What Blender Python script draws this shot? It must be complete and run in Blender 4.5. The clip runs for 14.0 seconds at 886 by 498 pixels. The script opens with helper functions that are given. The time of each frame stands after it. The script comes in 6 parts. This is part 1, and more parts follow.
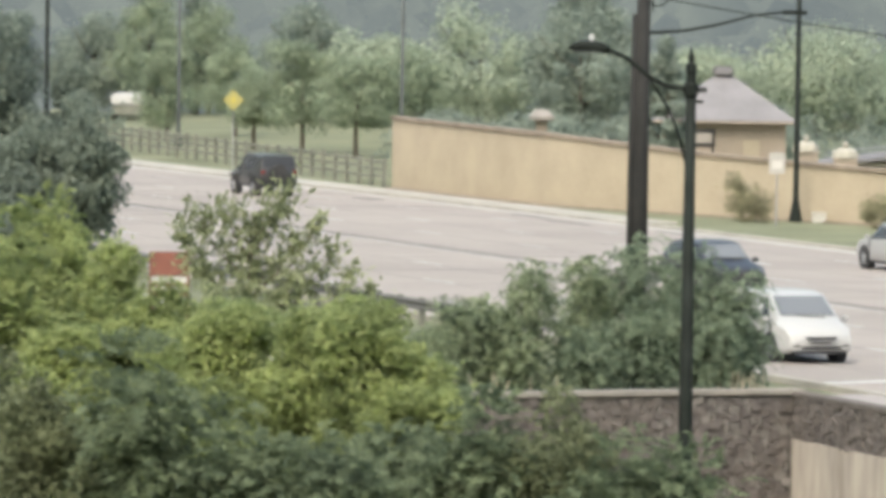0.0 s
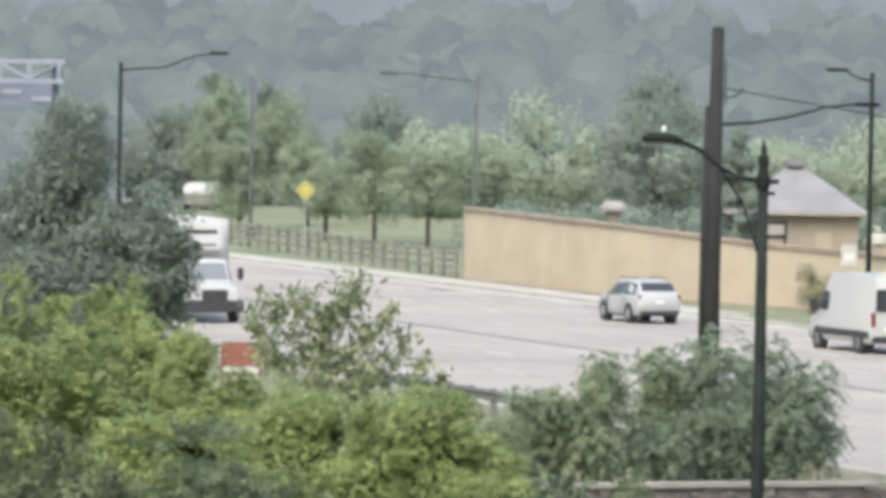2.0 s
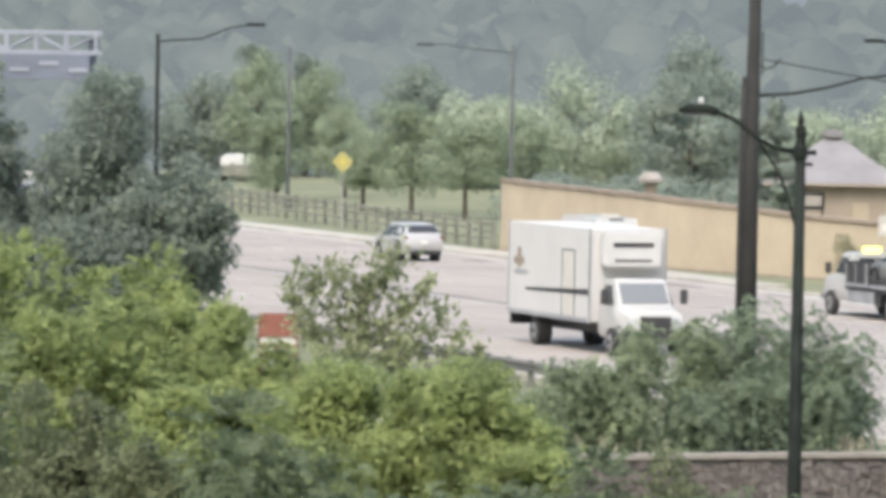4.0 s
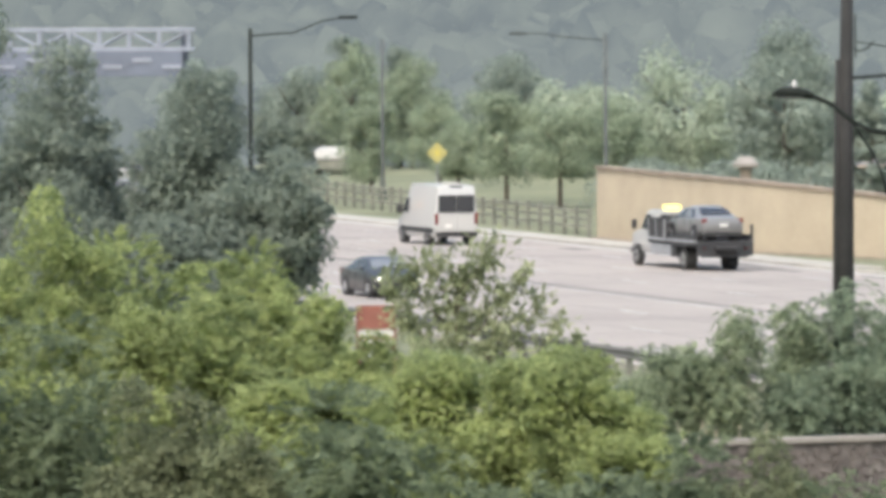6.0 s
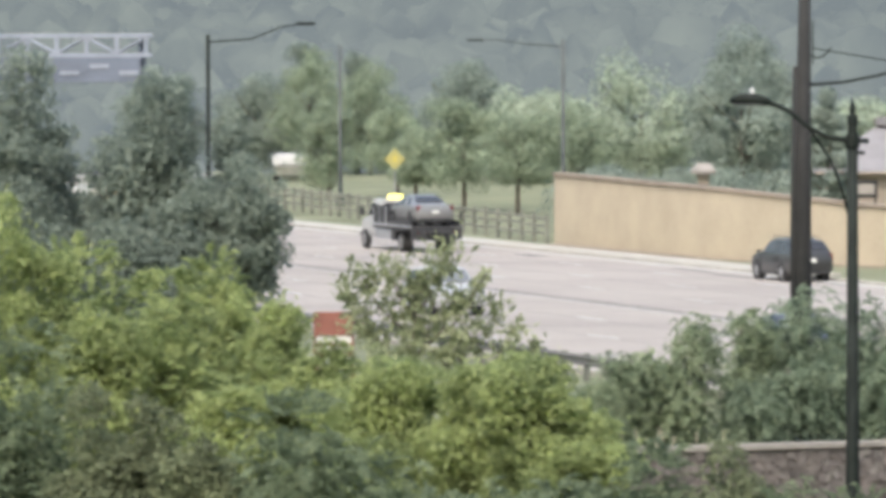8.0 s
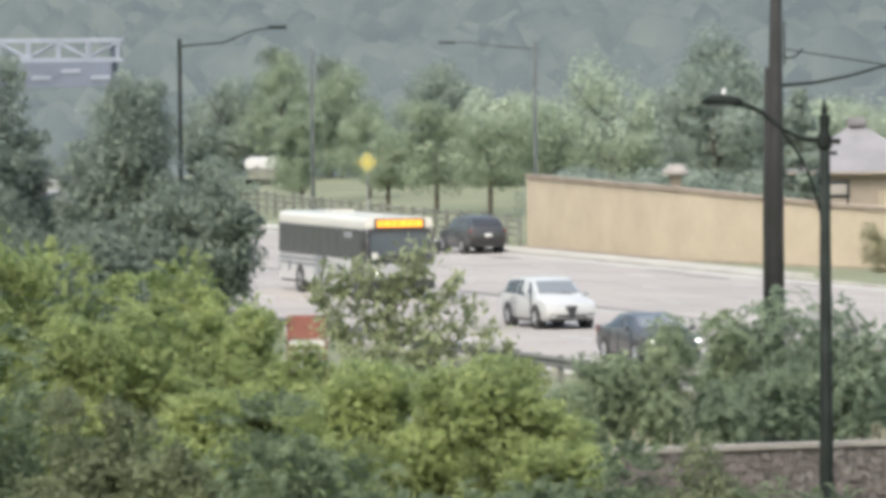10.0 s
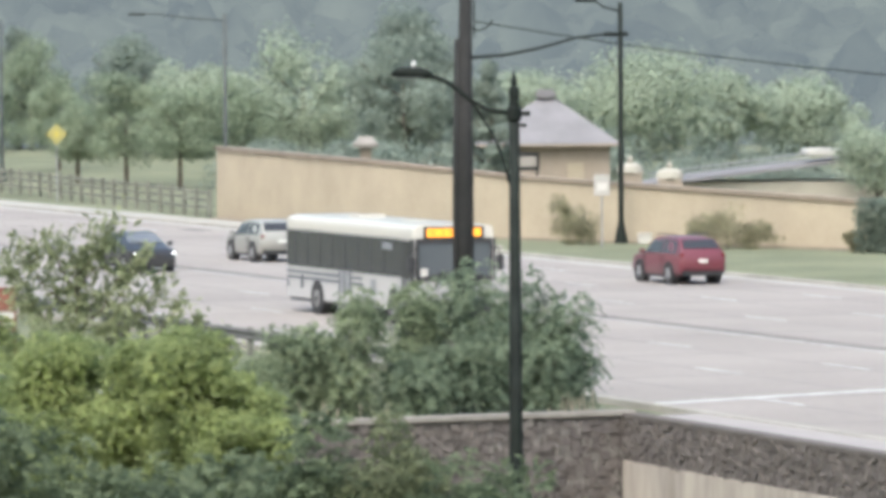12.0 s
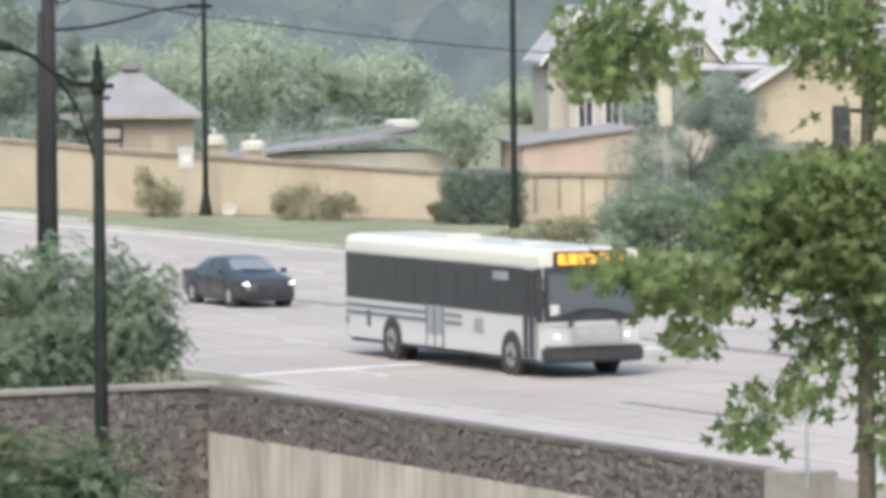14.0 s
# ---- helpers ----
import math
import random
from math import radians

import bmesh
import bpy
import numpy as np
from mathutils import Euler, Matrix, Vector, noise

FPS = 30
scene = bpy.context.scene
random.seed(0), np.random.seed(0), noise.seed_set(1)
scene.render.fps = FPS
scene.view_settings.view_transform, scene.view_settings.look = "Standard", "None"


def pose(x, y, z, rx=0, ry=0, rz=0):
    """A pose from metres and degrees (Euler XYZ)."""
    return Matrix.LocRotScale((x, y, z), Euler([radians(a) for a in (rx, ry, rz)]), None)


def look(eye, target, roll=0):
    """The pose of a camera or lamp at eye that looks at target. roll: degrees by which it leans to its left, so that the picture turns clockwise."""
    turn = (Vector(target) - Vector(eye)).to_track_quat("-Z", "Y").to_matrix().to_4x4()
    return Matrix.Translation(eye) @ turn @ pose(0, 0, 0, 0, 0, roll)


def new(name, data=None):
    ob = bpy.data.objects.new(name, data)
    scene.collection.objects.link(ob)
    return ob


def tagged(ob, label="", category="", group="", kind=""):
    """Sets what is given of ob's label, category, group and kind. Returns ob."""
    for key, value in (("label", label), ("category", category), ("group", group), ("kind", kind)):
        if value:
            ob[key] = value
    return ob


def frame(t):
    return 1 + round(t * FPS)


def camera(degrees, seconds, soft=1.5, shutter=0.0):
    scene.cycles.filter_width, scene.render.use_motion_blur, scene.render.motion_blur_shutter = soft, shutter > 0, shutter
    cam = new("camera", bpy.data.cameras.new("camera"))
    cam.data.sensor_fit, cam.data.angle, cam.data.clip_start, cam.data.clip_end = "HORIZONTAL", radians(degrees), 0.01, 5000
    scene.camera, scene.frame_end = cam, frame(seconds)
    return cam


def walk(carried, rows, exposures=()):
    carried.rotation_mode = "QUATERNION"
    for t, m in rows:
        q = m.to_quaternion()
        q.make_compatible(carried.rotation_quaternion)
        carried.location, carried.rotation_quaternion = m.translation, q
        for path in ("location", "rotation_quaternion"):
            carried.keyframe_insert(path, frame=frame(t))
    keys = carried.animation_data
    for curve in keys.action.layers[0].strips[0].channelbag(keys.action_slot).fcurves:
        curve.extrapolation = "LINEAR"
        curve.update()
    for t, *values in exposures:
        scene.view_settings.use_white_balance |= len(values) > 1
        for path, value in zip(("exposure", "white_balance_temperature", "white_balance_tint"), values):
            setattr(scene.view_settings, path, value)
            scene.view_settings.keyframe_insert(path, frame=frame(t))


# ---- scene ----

# Road axes: S runs along the road towards the junction, C across it to its far side.
SX, SY = 0.339, -0.9408
CX, CY = 0.9408, 0.339
HEAD = math.degrees(math.atan2(SY, SX))
EYE = 9.3

# ---- camera ----
cam = camera(8.54, 14.0, soft=4.6)
# seconds, yaw, pitch, roll: a long lens on a fixed balcony
TURNS = [
    (0.0, 0.669, -2.5061, -0.8601), (0.5, 0.8387, -2.1843, -0.8937), (1.0, 1.1483, -1.978, -0.9537),
    (1.5, 1.2776, -1.7598, -1.1389), (2.0, 1.3686, -1.6398, -1.0155), (4.3, 1.8988, -2.0296, -0.9666),
    (4.5, 2.1223, -2.0822, -0.8721), (5.0, 2.2496, -2.0628, -0.3939), (5.5, 2.3351, -1.9949, -0.0532),
    (6.0, 2.6165, -2.0281, 0.2015), (6.5, 2.7405, -2.0148, 0.5177), (7.0, 2.7661, -2.017, 0.4532),
    (7.5, 2.2676, -1.9864, 0.0863), (10.0, 1.9345, -1.9429, 0.4756), (10.5, 0.7262, -2.0471, 0.6432),
    (11.0, 0.0, -2.1327, 0.75), (11.5, -0.5444, -2.2093, 0.5562), (12.0, -1.0573, -2.2347, 0.3808),
    (12.5, -1.4426, -2.3232, 0.4308), (13.0, -3.0537, -2.4223, 0.434), (13.5, -3.5712, -2.4935, 0.4761),
    (14.0, -5.0754, -2.5362, 0.505),
]
walk(cam, [(t, pose(0, 0, EYE, 90 + pitch, roll, yaw)) for t, yaw, pitch, roll in TURNS], [(0.0, 0.72, 6480, 5.0), (0.5, 0.82, 6310, 6.0), (1.0, 0.84, 6200, 5.5), (2.0, 0.84, 6060, 6.5), (4.5, 0.82, 6240, 8.5), (7.5, 0.82, 6220, 8.5), (10.5, 0.8, 6150, 6.0), (12.5, 0.8, 5950, 6.5), (14.0, 0.8, 5950, 6.5)])

# ---- light: a bright overcast, hazy day ----
world = bpy.data.worlds.new("overcast_sky")
scene.world = world
world.use_nodes = True
wn = world.node_tree.nodes
sky = wn.new("ShaderNodeTexSky")
sky.sky_type = "NISHITA"
sky.sun_disc = False
sky.sun_elevation, sky.sun_rotation = radians(52), radians(200)
sky.dust_density, sky.air_density, sky.ozone_density = 6.0, 1.5, 1.0
wn["Background"].inputs["Strength"].default_value = 0.15
world.node_tree.links.new(sky.outputs["Color"], wn["Background"].inputs["Color"])
sun = new("sun", bpy.data.lights.new("sun", "SUN"))
sun.data.energy, sun.data.angle, sun.data.color = 1.5, radians(40), (1.0, 0.97, 0.92)
sun.matrix_world = look((0, 0, 80), (20, 45, 0))


# ---- materials ----
def material(name, color, rough=0.7, vary=0.25, scale=1.0, bump=0.0, metal=0.0, second=None, coat=0.0, fine=12.0, stretch=(1, 1, 1)):
    """A surface with broad stains (scale, in 1/m) and fine grain (fine times as dense)."""
    m = bpy.data.materials.new(name)
    m.use_nodes = True
    nt, N = m.node_tree, m.node_tree.nodes
    L = nt.links.new
    p = N["Principled BSDF"]
    geo = N.new("ShaderNodeNewGeometry")
    broad, grain = N.new("ShaderNodeTexNoise"), N.new("ShaderNodeTexNoise")
    grow = N.new("ShaderNodeMapping")
    grow.inputs["Scale"].default_value = stretch
    L(geo.outputs["Position"], grow.inputs["Vector"])
    for node, k in ((broad, scale), (grain, scale * fine)):
        node.inputs["Scale"].default_value = k
        node.inputs["Detail"].default_value = 4
        L(grow.outputs["Vector"], node.inputs["Vector"])
    add = N.new("ShaderNodeMath")
    add.operation = "MULTIPLY_ADD"
    add.inputs[1].default_value = 0.45
    L(grain.outputs["Fac"], add.inputs[0])
    L(broad.outputs["Fac"], add.inputs[2])
    ramp = N.new("ShaderNodeValToRGB")
    low = second or tuple(c * (1 - vary) for c in color)
    high = tuple(min(1, c * (1 + vary * 0.6)) for c in color)
    ramp.color_ramp.elements[0].position, ramp.color_ramp.elements[0].color = 0.52, (*low, 1)
    ramp.color_ramp.elements[1].position, ramp.color_ramp.elements[1].color = 0.92, (*high, 1)
    L(add.outputs[0], ramp.inputs["Fac"])
    L(ramp.outputs["Color"], p.inputs["Base Color"])
    p.inputs["Roughness"].default_value, p.inputs["Metallic"].default_value = rough, metal
    p.inputs["Coat Weight"].default_value = coat
    if bump:
        b = N.new("ShaderNodeBump")
        b.inputs["Strength"].default_value, b.inputs["Distance"].default_value = bump, 0.02
        L(grain.outputs["Fac"], b.inputs["Height"])
        L(b.outputs["Normal"], p.inputs["Normal"])
    return m


def leafage(name, dark, light, glow=0.35, patch=0.5):
    """Leaves: each leaf has its own green, in patches, and lets some light through."""
    dark, light = (tuple(1.08 * c for c in tone) for tone in (dark, light))
    m = bpy.data.materials.new(name)
    m.use_nodes = True
    nt, N = m.node_tree, m.node_tree.nodes
    L = nt.links.new
    geo = N.new("ShaderNodeNewGeometry")
    tex = N.new("ShaderNodeTexNoise")
    tex.inputs["Scale"].default_value = patch
    L(geo.outputs["Position"], tex.inputs["Vector"])
    mixv = N.new("ShaderNodeMath")
    mixv.operation = "MULTIPLY_ADD"
    mixv.inputs[1].default_value = 0.35
    L(geo.outputs["Random Per Island"], mixv.inputs[0])
    L(tex.outputs["Fac"], mixv.inputs[2])
    ramp = N.new("ShaderNodeValToRGB")
    ramp.color_ramp.elements[0].position, ramp.color_ramp.elements[0].color = 0.40, (*dark, 1)
    ramp.color_ramp.elements[1].position, ramp.color_ramp.elements[1].color = 0.92, (*light, 1)
    L(mixv.outputs[0], ramp.inputs["Fac"])
    p = N["Principled BSDF"]
    p.inputs["Roughness"].default_value = 0.65
    p.inputs["Specular IOR Level"].default_value = 0.22
    L(ramp.outputs["Color"], p.inputs["Base Color"])
    tr = N.new("ShaderNodeBsdfTranslucent")
    L(ramp.outputs["Color"], tr.inputs["Color"])
    mix = N.new("ShaderNodeMixShader")
    mix.inputs["Fac"].default_value = glow
    L(p.outputs["BSDF"], mix.inputs[1])
    L(tr.outputs["BSDF"], mix.inputs[2])
    L(mix.outputs["Shader"], N["Material Output"].inputs["Surface"])
    return m


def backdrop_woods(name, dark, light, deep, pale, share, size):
    """Far woods: bright haze and soft deep and pale green masses painted as glow."""
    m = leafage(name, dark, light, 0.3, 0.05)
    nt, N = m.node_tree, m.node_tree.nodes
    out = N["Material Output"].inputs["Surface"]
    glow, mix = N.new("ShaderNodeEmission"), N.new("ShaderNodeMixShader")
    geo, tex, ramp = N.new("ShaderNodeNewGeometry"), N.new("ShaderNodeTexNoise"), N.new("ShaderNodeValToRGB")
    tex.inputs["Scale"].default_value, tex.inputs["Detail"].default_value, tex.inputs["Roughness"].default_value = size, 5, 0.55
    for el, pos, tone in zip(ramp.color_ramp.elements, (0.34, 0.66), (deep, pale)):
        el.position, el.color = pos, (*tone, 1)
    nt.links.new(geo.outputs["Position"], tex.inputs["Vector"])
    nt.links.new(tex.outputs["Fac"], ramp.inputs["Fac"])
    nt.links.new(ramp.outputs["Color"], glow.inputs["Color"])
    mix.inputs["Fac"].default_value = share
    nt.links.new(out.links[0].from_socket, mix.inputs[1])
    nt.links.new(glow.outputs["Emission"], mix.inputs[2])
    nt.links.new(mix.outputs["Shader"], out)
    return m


def plain(name, color, rough=0.5, metal=0.0, coat=0.0, glow=0.0):
    m = bpy.data.materials.new(name)
    m.use_nodes = True
    p = m.node_tree.nodes["Principled BSDF"]
    p.inputs["Base Color"].default_value = (*color, 1)
    p.inputs["Roughness"].default_value, p.inputs["Metallic"].default_value = rough, metal
    p.inputs["Coat Weight"].default_value = coat
    if glow:
        p.inputs["Emission Color"].default_value = (*color, 1)
        p.inputs["Emission Strength"].default_value = glow
    return m


M_CONCRETE = material("road_concrete", (0.293, 0.264, 0.243), 0.85, 0.16, 0.12, 0.2, fine=30)
M_JOINT = material("joint_seal", (0.085, 0.08, 0.08), 0.9, 0.3, 0.8)
M_PATCH = material("tar_patch", (0.12, 0.115, 0.115), 0.9, 0.3, 1.5)
M_KERB = material("kerb_concrete", (0.36, 0.345, 0.31), 0.9, 0.2, 0.4, 0.2)
M_PAINT = material("road_paint", (0.50, 0.50, 0.49), 0.7, 0.25, 1.2, second=(0.34, 0.33, 0.33))
M_GRASS = material("grass", (0.164, 0.170, 0.104), 0.95, 0.35, 0.16, 0.6, second=(0.113, 0.124, 0.072), fine=25)
M_STUCCO = material("stucco", (0.388, 0.334, 0.252), 0.9, 0.10, 0.5, 0.3, second=(0.345, 0.295, 0.223))
M_STUCCODULL = material("dull_stucco", (0.31, 0.262, 0.215), 0.9, 0.15, 0.5, 0.3)
M_SIGN = material("sign_white", (0.42, 0.40, 0.385), 0.6, 0.1, 0.8)
M_COPING = material("coping_stone", (0.25, 0.205, 0.165), 0.85, 0.25, 1.0, 0.2)
M_CAP = material("cap_stone", (0.25, 0.23, 0.21), 0.85, 0.25, 1.2, 0.3)
M_RUBBLE = material("mortar", (0.112, 0.099, 0.094), 0.95, 0.4, 2.0, 0.4)
M_TANWALL = material("stained_concrete", (0.365, 0.325, 0.288), 0.9, 0.25, 0.7, 0.2, second=(0.25, 0.22, 0.196), fine=4, stretch=(1.3, 1.3, 0.28))
M_DARKMETAL = material("bronze_metal", (0.016, 0.020, 0.018), 0.75, 0.35, 2.0, 0.05, 0.0)
M_DARKMETAL.node_tree.nodes["Principled BSDF"].inputs["Specular IOR Level"].default_value = 0.15
M_POLEWOOD = material("weathered_pole", (0.018, 0.018, 0.018), 0.9, 0.35, 1.5, 0.4)
M_GALV = material("galvanised_steel", (0.36, 0.37, 0.39), 0.5, 0.2, 1.5, 0.1, 0.5)
# grey holds the haze over two far lamps; also serves lens and door seals
M_GREYMETAL = material("haze_lightened_metal", (0.07, 0.08, 0.079), 0.8, 0.3, 2.0)
# rail steel in a darker grey than M_GALV
M_RAIL = material("dark_rail", (0.13, 0.13, 0.125), 0.7, 0.3, 1.5, 0.1, 0.2)
M_TRUSS = material("truss_paint", (0.25, 0.275, 0.33), 0.6, 0.15, 0.5)
M_TRUSSDARK = material("sign_back", (0.13, 0.15, 0.20), 0.6, 0.15, 0.5)
M_FENCE = material("fence_wood", (0.195, 0.197, 0.165), 0.9, 0.35, 1.2, 0.3)
M_BARK = material("bark", (0.11, 0.095, 0.075), 0.95, 0.4, 3.0, 0.6)
M_ROOF = material("shingle_roof", (0.20, 0.193, 0.203), 0.9, 0.15, 0.9, 0.3)
M_HOUSE = material("house_siding", (0.37, 0.35, 0.30), 0.85, 0.12, 0.6)
M_TRIM = material("white_trim", (0.5, 0.49, 0.46), 0.7, 0.08, 1.0)
M_YELLOW = plain("sign_yellow", (0.34, 0.31, 0.11), 0.6)
M_WHITE = material("white_panel", (0.49, 0.49, 0.49), 0.6, 0.06, 0.8)
M_ORANGE = material("orange_board", (0.215, 0.08, 0.06), 0.6, 0.2, 2.0)
M_TYRE = material("rubber", (0.035, 0.035, 0.036), 0.85, 0.3, 5.0)
M_RIM = plain("alloy", (0.50, 0.50, 0.52), 0.35, 0.7)
M_RIMWHITE = material("steel_rim", (0.26, 0.26, 0.265), 0.5, 0.3, 6.0, 0.0, 0.3)
M_GLASS = plain("tinted_glass", (0.040, 0.042, 0.048), 0.22, 0.0, 0.0)
M_WINDSCREEN = plain("windscreen", (0.16, 0.168, 0.175), 0.06, 0.0, 1.0)
M_BLACK = material("black_trim", (0.035, 0.035, 0.038), 0.6, 0.3, 4.0)
M_CHROME = plain("chrome", (0.70, 0.70, 0.72), 0.2, 1.0)
M_LAMP_ON = plain("lit_headlamp", (1.0, 0.97, 0.90), 0.2, glow=2.5)
M_LAMP_OFF = plain("clear_lens", (0.62, 0.64, 0.66), 0.1, 0.3, 1.0)
M_TAIL = plain("tail_lens", (0.16, 0.02, 0.02), 0.25, 0.0, 0.8)
M_PLATE = plain("plate_white", (0.65, 0.65, 0.62), 0.5)
M_AMBER = plain("amber_display", (1.0, 0.38, 0.03), 0.5, glow=0.62)
M_AMBERDARK = plain("display_gap", (0.8, 0.28, 0.03), 0.5, glow=0.45)

LEAF_LIGHT = leafage("leaf_light", (0.205, 0.248, 0.115), (0.40, 0.455, 0.205), 0.65, 0.75)
LEAF_MID = leafage("leaf_mid", (0.11, 0.142, 0.095), (0.198, 0.24, 0.142), 0.5, 0.8)
LEAF_OLIVE = leafage("leaf_olive", (0.125, 0.142, 0.086), (0.205, 0.23, 0.132), 0.5, 0.8)
LEAF_DARK = leafage("leaf_dark", (0.162, 0.195, 0.168), (0.245, 0.285, 0.235), 0.55, 0.5)
LEAF_SHRUB = leafage("leaf_shrub", (0.125, 0.168, 0.122), (0.265, 0.32, 0.222), 0.5, 0.8)
LEAF_BRUSH = leafage("leaf_brush", (0.16, 0.20, 0.13), (0.305, 0.355, 0.225), 0.5, 0.8)
LEAF_SAPLING = leafage("leaf_sapling", (0.165, 0.19, 0.105), (0.315, 0.345, 0.205), 0.4, 1.2)
# park, willow and blue-green leaves: distance haze mixed into paler, greyer base colours
LEAF_PARK = leafage("leaf_park_hazed", (0.20, 0.245, 0.175), (0.315, 0.37, 0.26), 0.4, 0.3)
LEAF_WILLOW = leafage("leaf_willow_hazed", (0.285, 0.335, 0.26), (0.395, 0.45, 0.345), 0.4, 0.3)
LEAF_BLUE = leafage("leaf_bluegreen_hazed", (0.185, 0.225, 0.195), (0.28, 0.325, 0.275), 0.4, 0.3)
LEAF_GUM = leafage("leaf_sweetgum", (0.125, 0.16, 0.075), (0.265, 0.325, 0.14), 0.6, 2.5)
LEAF_DRY = leafage("leaf_dry", (0.20, 0.19, 0.125), (0.33, 0.315, 0.205), 0.4, 1.0)


# ---- building helpers ----
def P(s, c, z=0.0):
    return Vector((s * SX + c * CX, s * SY + c * CY, z))


def finish(bm, name, mat, smooth=False):
    me = bpy.data.meshes.new(name)
    bm.normal_update()
    bm.to_mesh(me)
    bm.free()
    me.materials.append(mat)
    if smooth:
        me.polygons.foreach_set("use_smooth", [True] * len(me.polygons))
    return me


def part(name, bm, mat, parent=None, label="", smooth=False):
    ob = new(name, finish(bm, name, mat, smooth))
    ob.parent = parent
    if label:
        ob["label"] = label
    return ob


def thing(name, m, label, category, group="", kind=""):
    ob = new(name)
    ob.empty_display_size = 0.2
    ob.matrix_basis = m
    return tagged(ob, label, category, group, kind)


def box(x0, x1, y0, y1, z0, z1, bevel=0.0, bm=None, m=None):
    bm = bm or bmesh.new()
    made = bmesh.ops.create_cube(bm, size=1.0)["verts"]
    for v in made:
        v.co = Vector((x0 + (v.co.x + 0.5) * (x1 - x0), y0 + (v.co.y + 0.5) * (y1 - y0), z0 + (v.co.z + 0.5) * (z1 - z0)))
    if bevel:
        edges = list({e for v in made for e in v.link_edges})
        r = bmesh.ops.bevel(bm, geom=edges, offset=bevel, segments=2, affect="EDGES", clamp_overlap=True)
        made = list({v for f in r["faces"] for v in f.verts} | {v for v in made if v.is_valid})
    if m:
        bmesh.ops.transform(bm, matrix=m, verts=made)
    return bm


def tube(points, radii, sides=8, bm=None):
    """A tapered tube along points."""
    bm = bm or bmesh.new()
    rings = []
    pts = [Vector(p) for p in points]
    for i, p in enumerate(pts):
        ahead = (pts[min(i + 1, len(pts) - 1)] - pts[max(i - 1, 0)]).normalized()
        side = ahead.cross(Vector((0.31, 0.92, 0.21))).normalized()
        up = side.cross(ahead)
        r = radii[i] if isinstance(radii, (list, tuple)) else radii
        rings.append([bm.verts.new(p + r * (math.cos(a) * side + math.sin(a) * up)) for a in (2 * math.pi * k / sides for k in range(sides))])
    for a, b in zip(rings, rings[1:]):
        for k in range(sides):
            bm.faces.new((a[k], a[(k + 1) % sides], b[(k + 1) % sides], b[k]))
    bm.faces.new(rings[0][::-1])
    bm.faces.new(rings[-1])
    bmesh.ops.recalc_face_normals(bm, faces=bm.faces)
    return bm


def prism(outline, y0, y1, bm=None, bevel=0.0):
    """An outline in x, z, extruded from y0 to y1."""
    bm = bm or bmesh.new()
    a = [bm.verts.new((x, y0, z)) for x, z in outline]
    b = [bm.verts.new((x, y1, z)) for x, z in outline]
    n = len(outline)
    faces = [bm.faces.new(a), bm.faces.new(b[::-1])]
    for k in range(n):
        faces.append(bm.faces.new((a[k], b[k], b[(k + 1) % n], a[(k + 1) % n])))
    bmesh.ops.recalc_face_normals(bm, faces=faces)
    if bevel:
        bmesh.ops.bevel(bm, geom=list({e for f in faces for e in f.edges}), offset=bevel, segments=2, affect="EDGES", clamp_overlap=True)
    return bm


def slab(corners, z0, z1, bm=None):
    """A flat polygon of (x, y) corners with thickness."""
    bm = bm or bmesh.new()
    lo = [bm.verts.new((x, y, z0)) for x, y in corners]
    hi = [bm.verts.new((x, y, z1)) for x, y in corners]
    n = len(corners)
    faces = [bm.faces.new(hi), bm.faces.new(lo[::-1])]
    for k in range(n):
        faces.append(bm.faces.new((lo[k], lo[(k + 1) % n], hi[(k + 1) % n], hi[k])))
    bmesh.ops.recalc_face_normals(bm, faces=faces)
    return bm


def strip(s0, s1, c0, c1, z0, z1, bm=None):
    return slab([P(s, c).xy for s, c in ((s0, c0), (s1, c0), (s1, c1), (s0, c1))], z0, z1, bm)


# ---- ground, road, kerbs ----
def ground():
    """One sheet: the road's level behind the retaining wall, the low yard before it."""
    bm = bmesh.new()
    a, b, e = (-17.3, 127.4), P(-126.6, 52.72).xy, P(-97.6, 52.72).xy
    line = [(-4000, 127.4), a, b, e, (4000, e.y)]
    hi = [bm.verts.new((x, y, -0.03)) for x, y in line]
    lo = [bm.verts.new((x, y, -4.0)) for x, y in line]
    far = [bm.verts.new((4000, 4500, -0.03)), bm.verts.new((-4000, 4500, -0.03))]
    near = [bm.verts.new((-4000, -800, -4.0)), bm.verts.new((4000, -800, -4.0))]
    bm.faces.new(hi + far)
    bm.faces.new(lo[::-1] + near)
    for k in range(4):
        bm.faces.new((hi[k], lo[k], lo[k + 1], hi[k + 1]))
    bmesh.ops.recalc_face_normals(bm, faces=bm.faces)
    bmesh.ops.triangulate(bm, faces=bm.faces)
    tagged(part("ground", bm, M_GRASS), "grassy ground, mown verge and field", "ground", kind="structure")


ground()
road = part("road", strip(-620, 320, 54.6, 84.9, -0.3, 0.0), M_CONCRETE)
tagged(road, "wide pale concrete road with worn lane marks", "road", kind="structure")
pav = part("pavement", strip(-126.0, 320, 52.9, 54.4, -0.3, 0.10), material("pavement_concrete", (0.315, 0.29, 0.278), 0.9, 0.14, 0.3, 0.2))
tagged(pav, "pale concrete pavement beside the road", "pavement", kind="structure")
for c0, c1 in ((54.4, 54.6), (84.9, 85.15)):
    tagged(part("kerb", strip(-620, 320, c0, c1, -0.3, 0.14), M_KERB), "pale concrete kerb along the road", "kerb", kind="structure")
